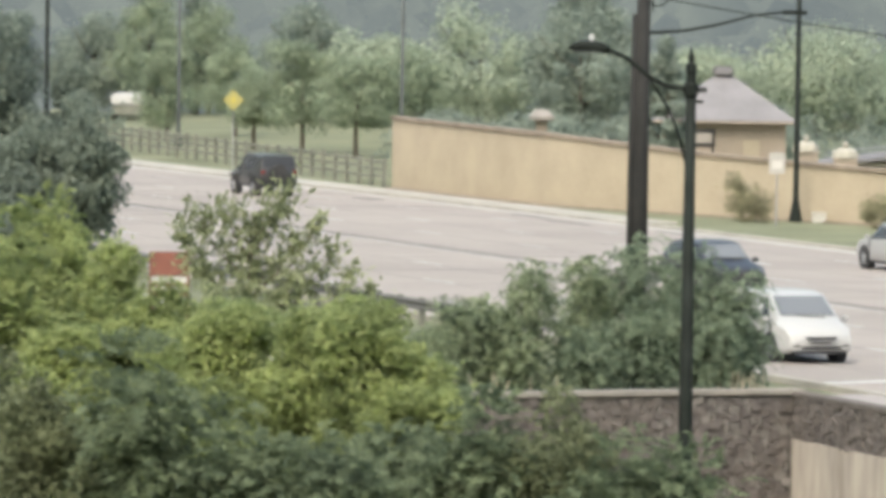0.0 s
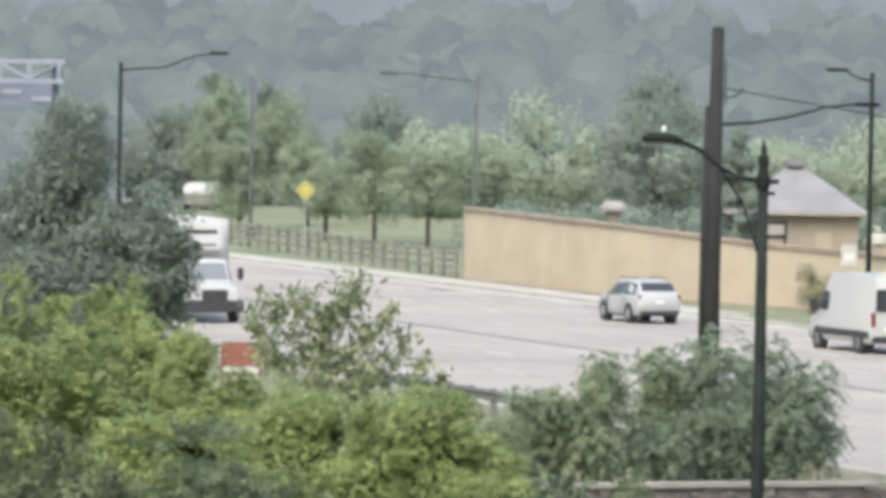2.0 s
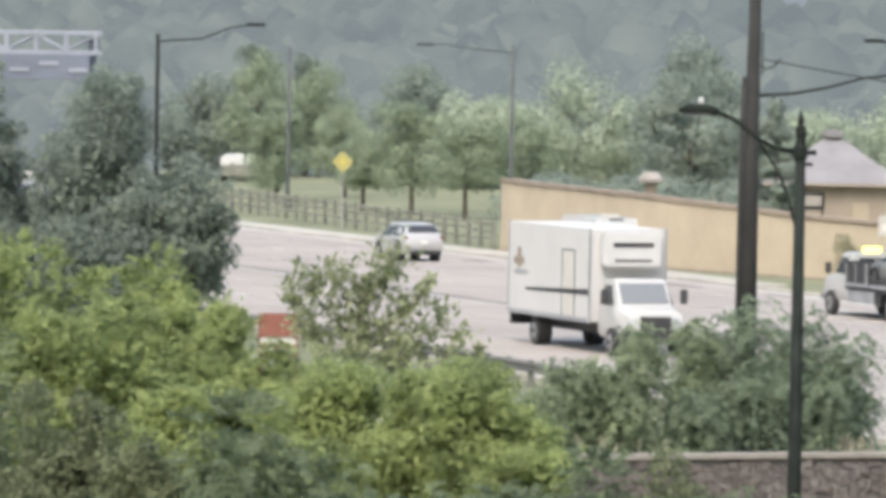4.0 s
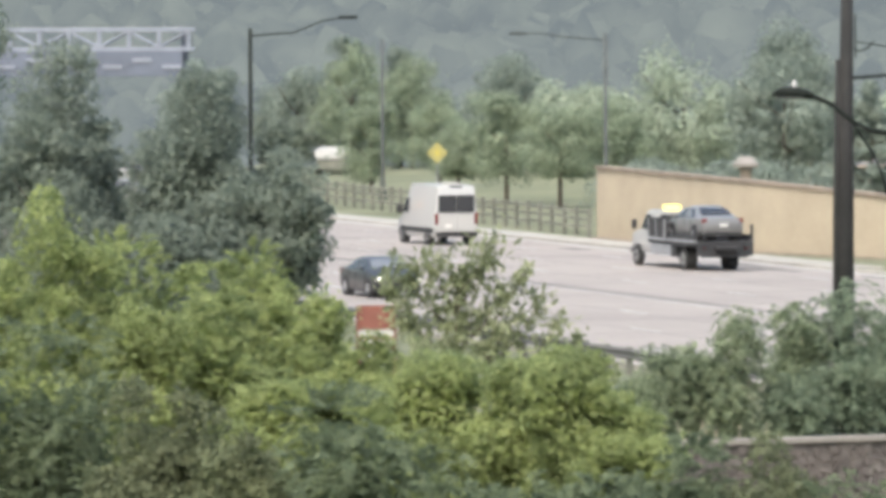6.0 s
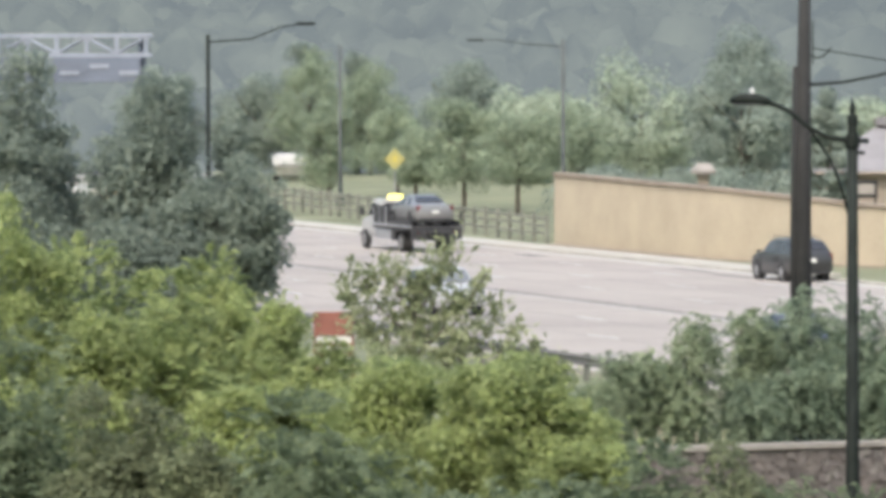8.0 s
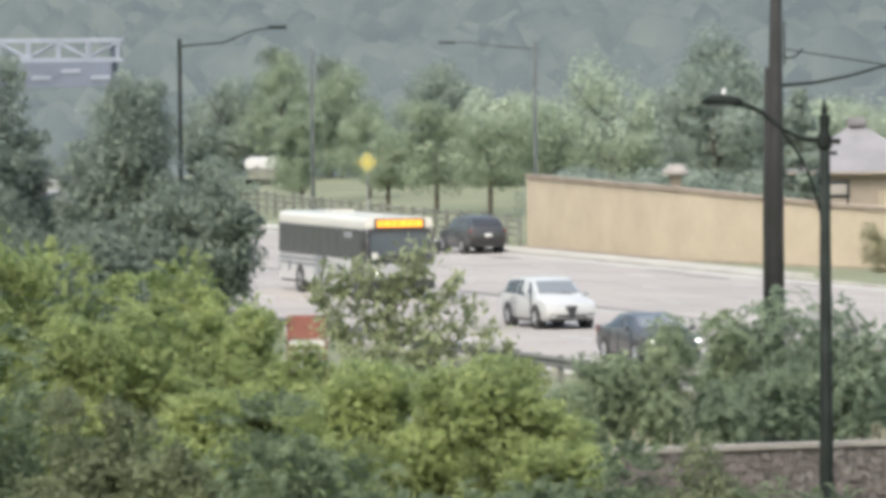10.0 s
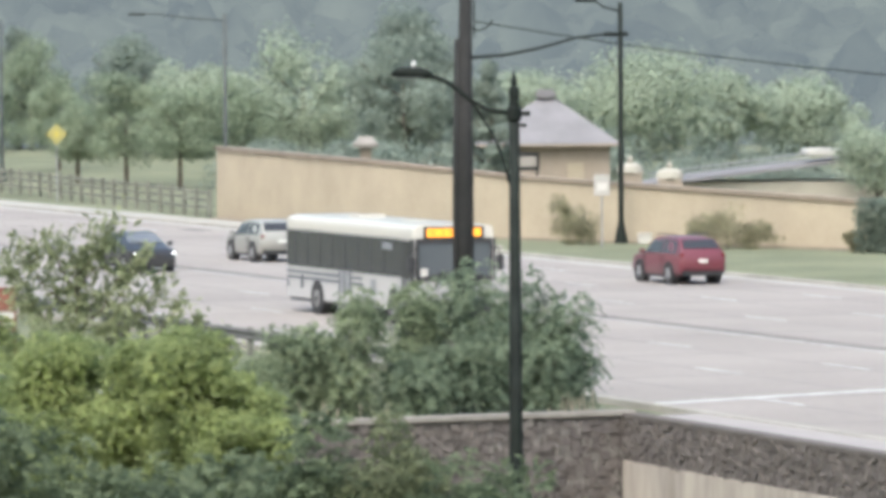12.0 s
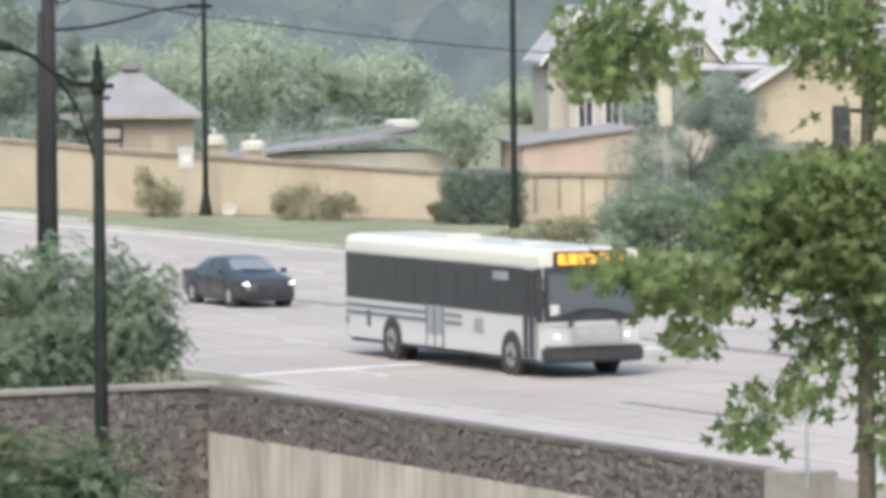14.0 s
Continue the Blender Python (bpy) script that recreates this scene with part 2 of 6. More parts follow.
tagged(part("pavement", strip(-620, -222, 85.15, 87.2, -0.3, 0.11), M_KERB), "pale concrete pavement below the boundary wall", "pavement", kind="structure")
tagged(part("gutter", strip(-620, 320, 84.1, 84.9, -0.2, 0.012), material("gutter_concrete", (0.37, 0.355, 0.335), 0.9, 0.15, 0.3, 0.1)), "pale concrete gutter along the kerb", "gutter", kind="structure")
# joints between the slabs, a raised seam at the middle, lane marks
bm = bmesh.new()
for c, w in ((69.85, 0.22), (70.3, 0.12)):
    strip(-620, 320, c, c + w, -0.05, 0.006, bm)
tagged(part("road_seam", bm, M_JOINT), "dark double seam along the middle of the road", "road", kind="structure")
bm = bmesh.new()
for c in (58.2, 61.9, 65.6, 73.9, 77.6, 81.3):
    strip(-620, 320, c - 0.02, c + 0.02, -0.05, 0.005, bm)
for s in range(-420, 40, 9):
    strip(s, s + 0.05, 54.7, 84.8, -0.05, 0.004, bm)
tagged(part("slab_joint", bm, material("fine_joint", (0.215, 0.205, 0.205), 0.9, 0.2, 1.0)), "thin joints between concrete road slabs", "road", kind="structure")
bm = bmesh.new()
for c in (58.2, 61.9, 65.6, 73.9, 77.6, 81.3):
    for s in range(-420, -130, 12):
        strip(s, s + 3.0, c + 0.05, c + 0.17, -0.05, 0.010, bm)
strip(-420, -134, 69.55, 69.67, -0.05, 0.011, bm)
strip(-420, 100, 55.2, 55.32, -0.05, 0.011, bm)
tagged(part("lane_mark", bm, M_PAINT), "worn white lane marks on the concrete", "road mark", kind="structure")
bm = slab([P(-131.1, 54.8).xy, P(-130.6, 54.8).xy, P(-135.2, 69.3).xy, P(-135.7, 69.3).xy], -0.05, 0.012)
tagged(part("stop_line", bm, M_PAINT), "worn white stop line across the lanes", "road mark", kind="structure")
bm = bmesh.new()
for s, c, l, w in ((-250, 82.6, 2.6, 0.8), (-252, 84.2, 2.0, 0.3), (-232, 83.6, 4.0, 0.4), (-226, 82.9, 5.0, 0.4), (-216, 83.8, 3.0, 0.3), (-118, 59.0, 8.0, 0.3)):
    strip(s, s + l, c, c + w, -0.05, 0.007, bm)
tagged(part("road_patch", bm, M_PATCH), "dark tar patches in the concrete", "road", kind="structure")

# ---- stucco boundary wall, curved in plan ----
WALL = [(-5.34, 277.2, 3.34), (1.68, 258.4, 3.11), (8.24, 249.3, 2.6), (20.84, 235.3, 1.96), (28.4, 230.2, 1.9), (40.0, 223.0, 1.9)]


def along(line, thick, lift0, lift1, flat=False):
    """A wall along (x, y, top): from z lift0 to its top + lift1; flat: only the coping."""
    bm = bmesh.new()
    rings = []
    for i, (x, y, z) in enumerate(line):
        a, b = Vector(line[max(i - 1, 0)][:2]), Vector(line[min(i + 1, len(line) - 1)][:2])
        n = (b - a).normalized()
        n = Vector((n.y, -n.x)) * thick / 2
        z0 = z if flat else lift0
        rings.append([bm.verts.new((x + n.x * k, y + n.y * k, zz)) for k, zz in ((1, z0), (1, z + lift1), (-1, z + lift1), (-1, z0))])
    for p, q in zip(rings, rings[1:]):
        for k in range(4):
            bm.faces.new((p[k], q[k], q[(k + 1) % 4], p[(k + 1) % 4]))
    bm.faces.new(rings[0])
    bm.faces.new(rings[-1][::-1])
    bmesh.ops.recalc_face_normals(bm, faces=bm.faces)
    return bm


wall = tagged(part("wall_boundary", along(WALL, 0.35, -0.3, -0.12), M_STUCCO), "tan stucco boundary wall with sloping stone coping", "wall", kind="structure")
wall.data.polygons.foreach_set("use_smooth", [True] * len(wall.data.polygons))
wall.data.set_sharp_from_angle(angle=radians(40))
part("coping", along([(x, y, z - 0.12) for x, y, z in WALL], 0.55, 0, 0.14, flat=True), M_COPING, wall, "brownish stone coping")
tagged(part("kerb", along([(x - 0.25, y - 0.7, 0.05) for x, y, z in WALL[:4]], 0.5, -0.3, 0.0), M_COPING), "brown footing strip at the wall's foot", "footing", kind="structure")

for k in range(7):
    f = 0.24 + 0.115 * k
    at = Vector(WALL[3][:2]).lerp(Vector(WALL[4][:2]), f)
    part("stain_joint", box(-0.07 - 0.02 * (k % 3), 0.06, -0.012, 0.0, 0.15 * (k % 4), 1.78, m=pose(at.x - 0.115, at.y - 0.155, 0, 0, 0, -34)), M_COPING, wall, "dark weathered joint")

# ---- retaining wall of rough stone ----
A0, A1, A2 = Vector((-17.3, 127.0)), P(-126.4, 52.7).xy, P(-97.8, 52.5).xy


def stone_run(name, a, b, top, cap, half, label):
    run = (b - a).length
    ang = math.atan2((b - a).y, (b - a).x)
    base = pose(a.x, a.y, 0, 0, 0, math.degrees(ang))
    w = thing(name, base, label, "wall", kind="structure")
    part("core", box(0, run, -0.2, 0.2, -4.2, top - 0.12), M_RUBBLE, w)
    part("cap", box(-0.1, run + 0.1, -half, half, top - 0.12, top, 0.02), cap, w, "worn capstones")
    return w, run


wall_l, len_l = stone_run("wall_retaining_1", A0, A1, 0.22, M_CAP, 0.3, "rough brown stone retaining wall with grey capstones")
wall_r, len_r = stone_run("wall_retaining_2", A1, A2, 0.16, material("brown_cap", (0.115, 0.10, 0.092), 0.9, 0.25, 1.2, 0.3), 0.24, "stone retaining wall over stained tan concrete")
part("lower_wall", box(0.3, len_r, -0.26, -0.2, -4.2, -0.92, 0.01), M_TANWALL, wall_r, "stained tan concrete lower wall")
part("end_pillar", box(len_r - 0.1, len_r + 0.9, -0.55, 0.5, -4.2, 0.22, 0.03), M_CAP, wall_r)


# ---- vegetation ----
def leaves_mesh(name, pts, size, mat, rng, star=False, droop=0.0, facing=None, loose=0.7, axis=None, slim=0.40):
    """Leaves as folded blades (or five-lobed stars) at pts, turned at random or along axis."""
    n = len(pts)
    u = rng.normal(size=(n, 3))
    u[:, 2] -= droop
    u /= np.linalg.norm(u, axis=1)[:, None]
    v = np.cross(u, rng.normal(size=(n, 3)))
    v /= np.linalg.norm(v, axis=1)[:, None]
    w = np.cross(u, v)
    if axis is not None:
        u = axis
    if facing is not None:
        w = facing + loose * rng.normal(size=(n, 3))
        w /= np.linalg.norm(w, axis=1)[:, None]
        u = u - w * np.sum(u * w, axis=1)[:, None]
        u /= np.linalg.norm(u, axis=1)[:, None]
        v = np.cross(u, w)
    k = size * (0.6 + 0.8 * rng.random((n, 1)))
    if star:
        outline = []
        for i in range(5):
            a = math.pi * (0.5 + (i - 2) * 0.36)
            outline.append((math.cos(a), math.sin(a)))
            if i < 4:
                a += math.pi * 0.18
                outline.append((0.42 * math.cos(a), 0.42 * math.sin(a)))
        outline = [(0.0, -0.35)] + outline
        shape = [(x, y, -0.25 * (x * x + y * y)) for x, y in outline]
        faces = [(0, i, i + 1) for i in range(1, len(shape) - 1)]
    else:
        shape = [(0, -1, 0), (slim, 0.05, 0.14), (0, 1, -0.1), (-slim, 0.05, 0.14)]
        faces = [(0, 1, 2), (0, 2, 3)]
    co = np.concatenate([(pts + k * (x * v + y * u + z * w))[:, None] for x, y, z in shape], axis=1).reshape(-1, 3)
    idx = (np.arange(n)[:, None, None] * len(shape) + np.array(faces)[None]).reshape(-1, 3)
    me = bpy.data.meshes.new(name)
    me.vertices.add(len(co))
    me.vertices.foreach_set("co", co.ravel())
    me.loops.add(idx.size)
    me.loops.foreach_set("vertex_index", idx.ravel())
    me.polygons.add(len(idx))
    me.polygons.foreach_set("loop_start", np.arange(0, idx.size, 3))
    me.update(calc_edges=True)
    me.materials.append(mat)
    return me


def cloud(rng, n, centre, radius, clumps, spread, hollow=0.55, taper=0.0):
    """Points in clumps spread over an ellipsoid, so that outline and gaps are uneven."""
    d = rng.normal(size=(clumps, 3))
    d /= np.linalg.norm(d, axis=1)[:, None]
    r = (hollow + (1 - hollow) * rng.random((clumps, 1))) * (0.85 + 0.3 * rng.random((clumps, 1)))
    mid = d * np.minimum(r, 1.0)
    mid[:, :2] *= 1 - taper * np.clip((mid[:, 2:] + 0.7) / 1.7, 0, 1)
    mid = mid * radius
    own = 1.8 * spread * (0.4 + 1.1 * rng.random(clumps)) * float(np.mean(radius[:2]))
    own = own[:, None] * rng.uniform(0.7, 1.35, (clumps, 3)) * np.array((1, 1, 0.75))
    bulk = np.prod(own, axis=1) ** 0.6
    which = rng.choice(clumps, n, p=bulk / np.sum(bulk))
    e = rng.normal(size=(n, 3))
    e[:, 2] += 0.25
    e /= np.linalg.norm(e, axis=1)[:, None]
    far = 0.35 + 0.7 * rng.random((n, 1)) ** 0.5 + 0.6 * (rng.random((n, 1)) > 0.9) * rng.random((n, 1))
    return np.array(centre) + mid[which] + e * own[which] * far, e


def fronds(rng, roots, out, length, droop, pairs=6):
    """Feathered leaves: leaflets in pairs along arching stalks; gives spots, axes and facings."""
    n = len(roots)
    ahead = out * 0.8 + np.array((0, 0, 0.45)) + 0.45 * rng.normal(size=(n, 3))
    ahead /= np.linalg.norm(ahead, axis=1)[:, None]
    long = length * rng.uniform(0.6, 1.3, (n, 1))
    side = np.cross(ahead, np.array((0, 0, 1.0)) + 0.3 * rng.normal(size=(n, 3)))
    side /= np.linalg.norm(side, axis=1)[:, None]
    spots, axes, faces = [], [], []
    for k in range(pairs):
        f = (k + 0.6) / pairs
        tang = ahead - np.array((0, 0, 2 * droop * f))
        tang /= np.linalg.norm(tang, axis=1)[:, None]
        up = np.cross(side, tang)
        up *= np.sign(up[:, 2:] + 1e-9)
        at = roots + long * (ahead * f - np.array((0, 0, droop * f * f)))
        for s in (-1, 1):
            ax = s * side * (0.9 - 0.4 * f) + tang * 0.6
            spots.append(at + ax * long * 0.16 * (1.1 - 0.5 * f))
            axes.append(ax)
            faces.append(up)
    return np.concatenate(spots), np.concatenate(axes), np.concatenate(faces)


def trunk_mesh(rng, height, girth, reach, limbs=5, lean=0.0):
    bm = tube([(0, 0, -0.3), (lean * 0.3, 0, height * 0.35), (lean, rng.normal() * 0.1, height * 0.8)], [girth, girth * 0.8, girth * 0.3], 8)
    for i in range(limbs):
        a, z = i * 2.4 + rng.random(), height * (0.35 + 0.4 * i / limbs)
        tip = Vector((math.cos(a) * reach, math.sin(a) * reach, z + reach * 0.8))
        mid = Vector((math.cos(a) * reach * 0.45, math.sin(a) * reach * 0.45, z + reach * 0.25))
        tube([(lean * z / height, 0, z), mid, tip], [girth * 0.45, girth * 0.3, girth * 0.1], 6, bm)
    return bm


def tree(seed, x, y, base, top, low, half, mat, leaf, n, label, name="tree", category="tree", clumps=40, spread=0.2, group="", deep=None, girth=0.12, droop=0.0, hollow=0.55, frond=0.0, taper=0.0, loose=0.45):
    """A tree that stands at base, with its crown from low to top, half wide each way."""
    rng = np.random.default_rng(seed)
    t = thing(name, pose(x, y, base), label, category, group)
    h = top - base
    part("trunk", trunk_mesh(rng, h * 0.8, girth, half * 0.7), M_BARK, t)
    deep = deep or half
    size = (half * 0.92, deep * 0.92, (top - low) / 2 - half * 0.12)
    centre = (0, 0, (top + low) / 2 - base)
    if frond:
        roots, out = cloud(rng, n // 12, centre, size, clumps, spread, hollow, taper)
        pts, axes, faces = fronds(rng, roots, out, frond, droop)
        mesh = leaves_mesh("crown", pts, leaf, mat, rng, facing=faces, loose=0.3, axis=axes, slim=0.30)
    else:
        pts, out = cloud(rng, n, centre, size, clumps, spread, hollow, taper)
        mesh = leaves_mesh("crown", pts, leaf, mat, rng, droop=droop, facing=out + np.array((0, 0, 0.35)), loose=loose)
    crown = new("crown", mesh)
    crown.parent = t
    return t


LOW = -4.0
far_dark = [(-14.5, 165, 8.9, 1.2, 1.8, 0.45), (-12.45, 167, 7.9, 1.2, 0.95, 0.4), (-11.9, 163, 6.2, 1.8, 1.45, 0.35), (-15.4, 166, 6.8, 0.6, 1.6, 0.3), (-13.5, 164, 6.2, 0.3, 1.9, 0.3), (-14.4, 162, 4.9, 0.2, 2.5, 0.1), (-12.6, 166, 5.6, 2.4, 1.2, 0.1),
            (-18.8, 168, 10.6, 1.0, 2.0, 0.35), (-17.7, 169, 8.6, 1.0, 1.2, 0.4), (-18.65, 166, 8.0, 0.4, 2.1, 0.2), (-21.6, 170, 10.5, 1.0, 2.0, 0.35), (-21.5, 167, 7.1, 0.3, 2.3, 0.2), (-16.9, 170, 5.0, 0.3, 1.5, 0.1), (-17.8, 164, 5.1, 0.2, 2.1, 0.1), (-24.3, 168, 8.6, 0.4, 2.0, 0.3)]
for i, (x, y, top, low, half, taper) in enumerate(far_dark):
    tree(10 + i, x, y, -0.03, top, low, half, LEAF_DARK, 0.107, int(4500 + 3900 * half), "dense dark grey-green roadside tree", clumps=95, spread=0.18, group="dark roadside trees", hollow=0.15, taper=taper, loose=0.95)
light = [(-11.14, 100, 6.8, 0.6, 1.35), (-10.2, 103, 6.1, 0.4, 1.0), (-12.84, 102, 6.6, 0.4, 1.4), (-14.7, 104, 6.4, 0.3, 1.5), (-9.39, 104, 5.5, 0.3, 1.0), (-8.5, 106, 5.65, 0.3, 1.05), (-7.5, 105, 5.5, 0.3, 0.9), (-7.0, 102, 5.05, 0.2, 0.85),
         (-6.0, 101, 4.3, 0.2, 1.0), (-4.7, 99, 4.6, 0.2, 1.1), (-3.4, 98, 4.5, 0.2, 1.1), (-2.45, 97, 4.95, 0.2, 1.0), (-1.55, 96, 4.15, 0.1, 0.9), (-8.36, 100, 4.9, 0.2, 1.15), (-9.51, 99, 5.1, 0.2, 1.1), (-7.4, 98, 4.2, 0.2, 1.2), (-5.4, 97, 3.7, 0.2, 1.3), (-6.9, 102.6, 5.2, 0.2, 0.8)]
for i, (x, y, top, low, half) in enumerate(light):
    tree(30 + i, x, y, LOW, top, low, half, LEAF_LIGHT, 0.077, 16000 if i > 7 else 14000, "leafy yellow-green young tree on the bank", clumps=46 if i > 8 else 60, spread=0.24 if i > 8 else 0.2, group="bright trees on the bank", hollow=0.3, deep=1.1, frond=0.32 if i in (1, 3, 5, 7, 13) else 0.0, droop=0.35, loose=0.7, taper=0.35 if i > 8 else 0.0)
mid = [(-9.9, 88, 5.1, 0.3, 1.1), (-11.5, 88, 5.2, 0.3, 1.2), (-8.2, 86, 4.5, 0.2, 1.15), (-6.6, 85, 4.05, 0.2, 1.2), (-5.0, 84, 4.35, 0.2, 1.15), (-3.5, 83, 3.35, 0.2, 0.95), (-2.4, 82, 3.2, 0.2, 1.05), (-1.3, 84, 3.3, 0.2, 1.0), (-0.4, 83, 3.6, 0.2, 0.95), (0.8, 83, 3.6, 0.2, 1.2), (1.9, 82, 3.3, 0.1, 1.0)]
for i, (x, y, top, low, half) in enumerate(mid):
    tree(50 + i, x, y, LOW, top, low, half, LEAF_OLIVE if i in (2, 3, 9) else LEAF_MID, 0.067, 14500, "dark green bushy tree in the low yard", clumps=62, spread=0.2, group="dark trees in the yard", hollow=0.3, deep=1.1, loose=0.7, frond=0.0 if i in (2, 3, 9) else 0.42, droop=0.45)


def sapling():
    """A thin young tree: bare stems fork towards open sprays of leaves."""
    rng = np.random.default_rng(70)
    t = thing("tree", pose(-5.19, 118, LOW), "sparse young tree with open airy branches", "tree")
    forks = [(0.62, 5.15, 0.42), (0.50, 4.75, 0.34), (-0.40, 4.80, 0.36), (-0.95, 4.72, 0.34), (-1.25, 4.30, 0.26), (0.10, 4.45, 0.36), (1.30, 4.55, 0.16), (0.85, 4.2, 0.30), (1.60, 4.0, 0.30), (1.95, 3.6, 0.22),
             (2.25, 3.2, 0.14), (1.05, 3.65, 0.34), (-0.95, 3.75, 0.34), (-0.30, 3.9, 0.40), (0.35, 3.75, 0.36), (0.0, 3.2, 0.40), (0.7, 3.15, 0.36), (-0.6, 3.1, 0.36)]
    bm = tube([(0, 0, -0.3), (0.02, 0, 5.0), (-0.02, 0, 7.0), (0.1, 0, 8.1)], [0.05, 0.035, 0.028, 0.012], 8)
    pts = []
    for x, z, r in forks:
        tip = Vector((x * 1.08, rng.normal() * 0.4, z + 0.08 - LOW))
        root = Vector((0, 0, max(5.2, tip.z - 0.6 - 0.75 * abs(x))))
        elbow = root.lerp(tip, 0.55) + Vector((0.1 * x, 0, -0.12))
        tube([root, elbow, tip], [0.02, 0.014, 0.007], 5, bm)
        n = int(40 + 330 * r)
        f = rng.random((n, 1)) ** 0.6
        spine = np.array(elbow) + f * (np.array(tip) - np.array(elbow)) * 1.12
        pts.append(spine + rng.normal(size=(n, 3)) * np.array((r, r, r * 0.8)) * 0.55)
    part("trunk", bm, M_BARK, t, smooth=True)
    crown = new("crown", leaves_mesh("crown", np.concatenate(pts), 0.098, LEAF_SAPLING, rng, droop=0.5))
    crown.parent = t


sapling()
shrubs = [(-0.95, 136.9, 2.35, -0.2, 0.9), (0.45, 137.4, 3.45, -0.2, 0.95), (0.1, 136.9, 1.9, -0.2, 1.25), (-1.7, 136.3, 1.8, -0.2, 0.75), (1.9, 139.4, 3.0, 0.6, 0.6), (3.0, 139.6, 3.95, -0.2, 1.15), (4.3, 139.0, 3.45, -0.2, 1.05), (5.3, 138.7, 3.1, -0.2, 0.85), (3.4, 138.2, 2.2, -0.2, 1.4), (5.0, 138.0, 1.9, -0.1, 1.1), (1.8, 137.6, 1.5, -0.2, 0.75)]
for i, (x, y, top, low, half) in enumerate(shrubs):
    tree(80 + i, x, y, -0.03, top, low, half, LEAF_SHRUB if i > 4 else LEAF_BRUSH, 0.066, 9500 if i > 4 else 7000, "tall green shrub behind the stone wall", "shrub", "shrub", 42, 0.17, "shrubs behind the stone wall", deep=0.9, girth=0.04, droop=0.8, frond=0.5, hollow=0.35, taper=0.35)
# pale dry stalks at the shrubs' foot
rng = np.random.default_rng(95)
bm = bmesh.new()
for k in range(26):
    x = rng.uniform(-1.4, 1.2) if k % 2 else rng.uniform(4.6, 6.0)
    y = 133.9 + 0.42 * x + 0.4 * rng.random()
    tube([(x, y, -0.05), (x + rng.normal() * 0.08, y, rng.uniform(0.3, 0.7))], [0.018, 0.012], 5, bm)
tagged(part("dry_stalks", bm, material("dry_stalk", (0.36, 0.33, 0.25), 0.9, 0.25, 3.0)), "pale dry stalks below the shrubs", "stalks", kind="stuff")
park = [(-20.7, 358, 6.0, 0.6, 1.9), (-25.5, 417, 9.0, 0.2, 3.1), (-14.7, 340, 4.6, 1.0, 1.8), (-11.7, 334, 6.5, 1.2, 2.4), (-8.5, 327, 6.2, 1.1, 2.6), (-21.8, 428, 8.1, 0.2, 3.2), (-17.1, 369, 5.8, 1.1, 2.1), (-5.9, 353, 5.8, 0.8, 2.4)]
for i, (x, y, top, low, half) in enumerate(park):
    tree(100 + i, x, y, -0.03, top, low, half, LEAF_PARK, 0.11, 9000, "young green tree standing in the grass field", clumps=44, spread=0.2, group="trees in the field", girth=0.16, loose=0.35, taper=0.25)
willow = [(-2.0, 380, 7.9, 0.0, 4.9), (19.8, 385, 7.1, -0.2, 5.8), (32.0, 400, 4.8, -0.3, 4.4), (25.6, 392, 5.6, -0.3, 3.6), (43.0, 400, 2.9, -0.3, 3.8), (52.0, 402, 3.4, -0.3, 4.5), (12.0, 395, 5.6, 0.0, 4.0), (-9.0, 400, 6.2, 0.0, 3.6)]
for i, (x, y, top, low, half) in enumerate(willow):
    tree(120 + i, x, y, -0.03, top, low, half, LEAF_WILLOW, 0.16, 15000, "broad pale green tree with a rounded crown, haze in its colour", clumps=44, spread=0.21, group="pale trees behind the wall", girth=0.25, loose=0.3)
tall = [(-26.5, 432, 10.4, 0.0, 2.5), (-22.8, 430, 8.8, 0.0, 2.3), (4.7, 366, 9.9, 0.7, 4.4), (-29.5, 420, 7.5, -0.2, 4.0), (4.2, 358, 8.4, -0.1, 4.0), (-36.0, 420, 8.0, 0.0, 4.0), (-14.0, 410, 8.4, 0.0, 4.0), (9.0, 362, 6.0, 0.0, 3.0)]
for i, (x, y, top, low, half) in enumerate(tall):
    tree(140 + i, x, y, -0.03, top, low, half, LEAF_BLUE, 0.14, 14000, "tall dull green tree behind the wall, haze in its colour", clumps=60, spread=0.16, group="tall trees", girth=0.25, loose=0.35, taper=0.45)
hedges = [(-3.1, 285, 3.6, 0.0, 3.0), (18.3, 283, 3.2, 0.0, 4.0), (21.2, 275, 2.7, 0.0, 2.4), (4.4, 283, 4.0, 0.0, 3.0), (12.5, 290, 3.6, 0.0, 3.0), (0.5, 290, 3.4, 0.0, 2.5)]
for i, (x, y, top, low, half) in enumerate(hedges):
    tree(160 + i, x, y, -0.03, top, low, half, LEAF_BLUE, 0.10, 9000, "dull green bush behind the boundary wall, haze in its colour", "bush", "bush", 50, 0.16, "bushes behind the wall", girth=0.1)
tree(176, 7.1, 268, -0.03, 7.4, 0.4, 1.25, LEAF_BLUE, 0.12, 8000, "dull green tree beside the gatehouse, haze in its colour", clumps=50, spread=0.18, girth=0.12, loose=0.35, taper=0.3)
tree(175, 24.0, 262, -0.03, 4.7, 1.4, 1.8, LEAF_WILLOW, 0.10, 5000, "small light green tree behind the wall", girth=0.1)
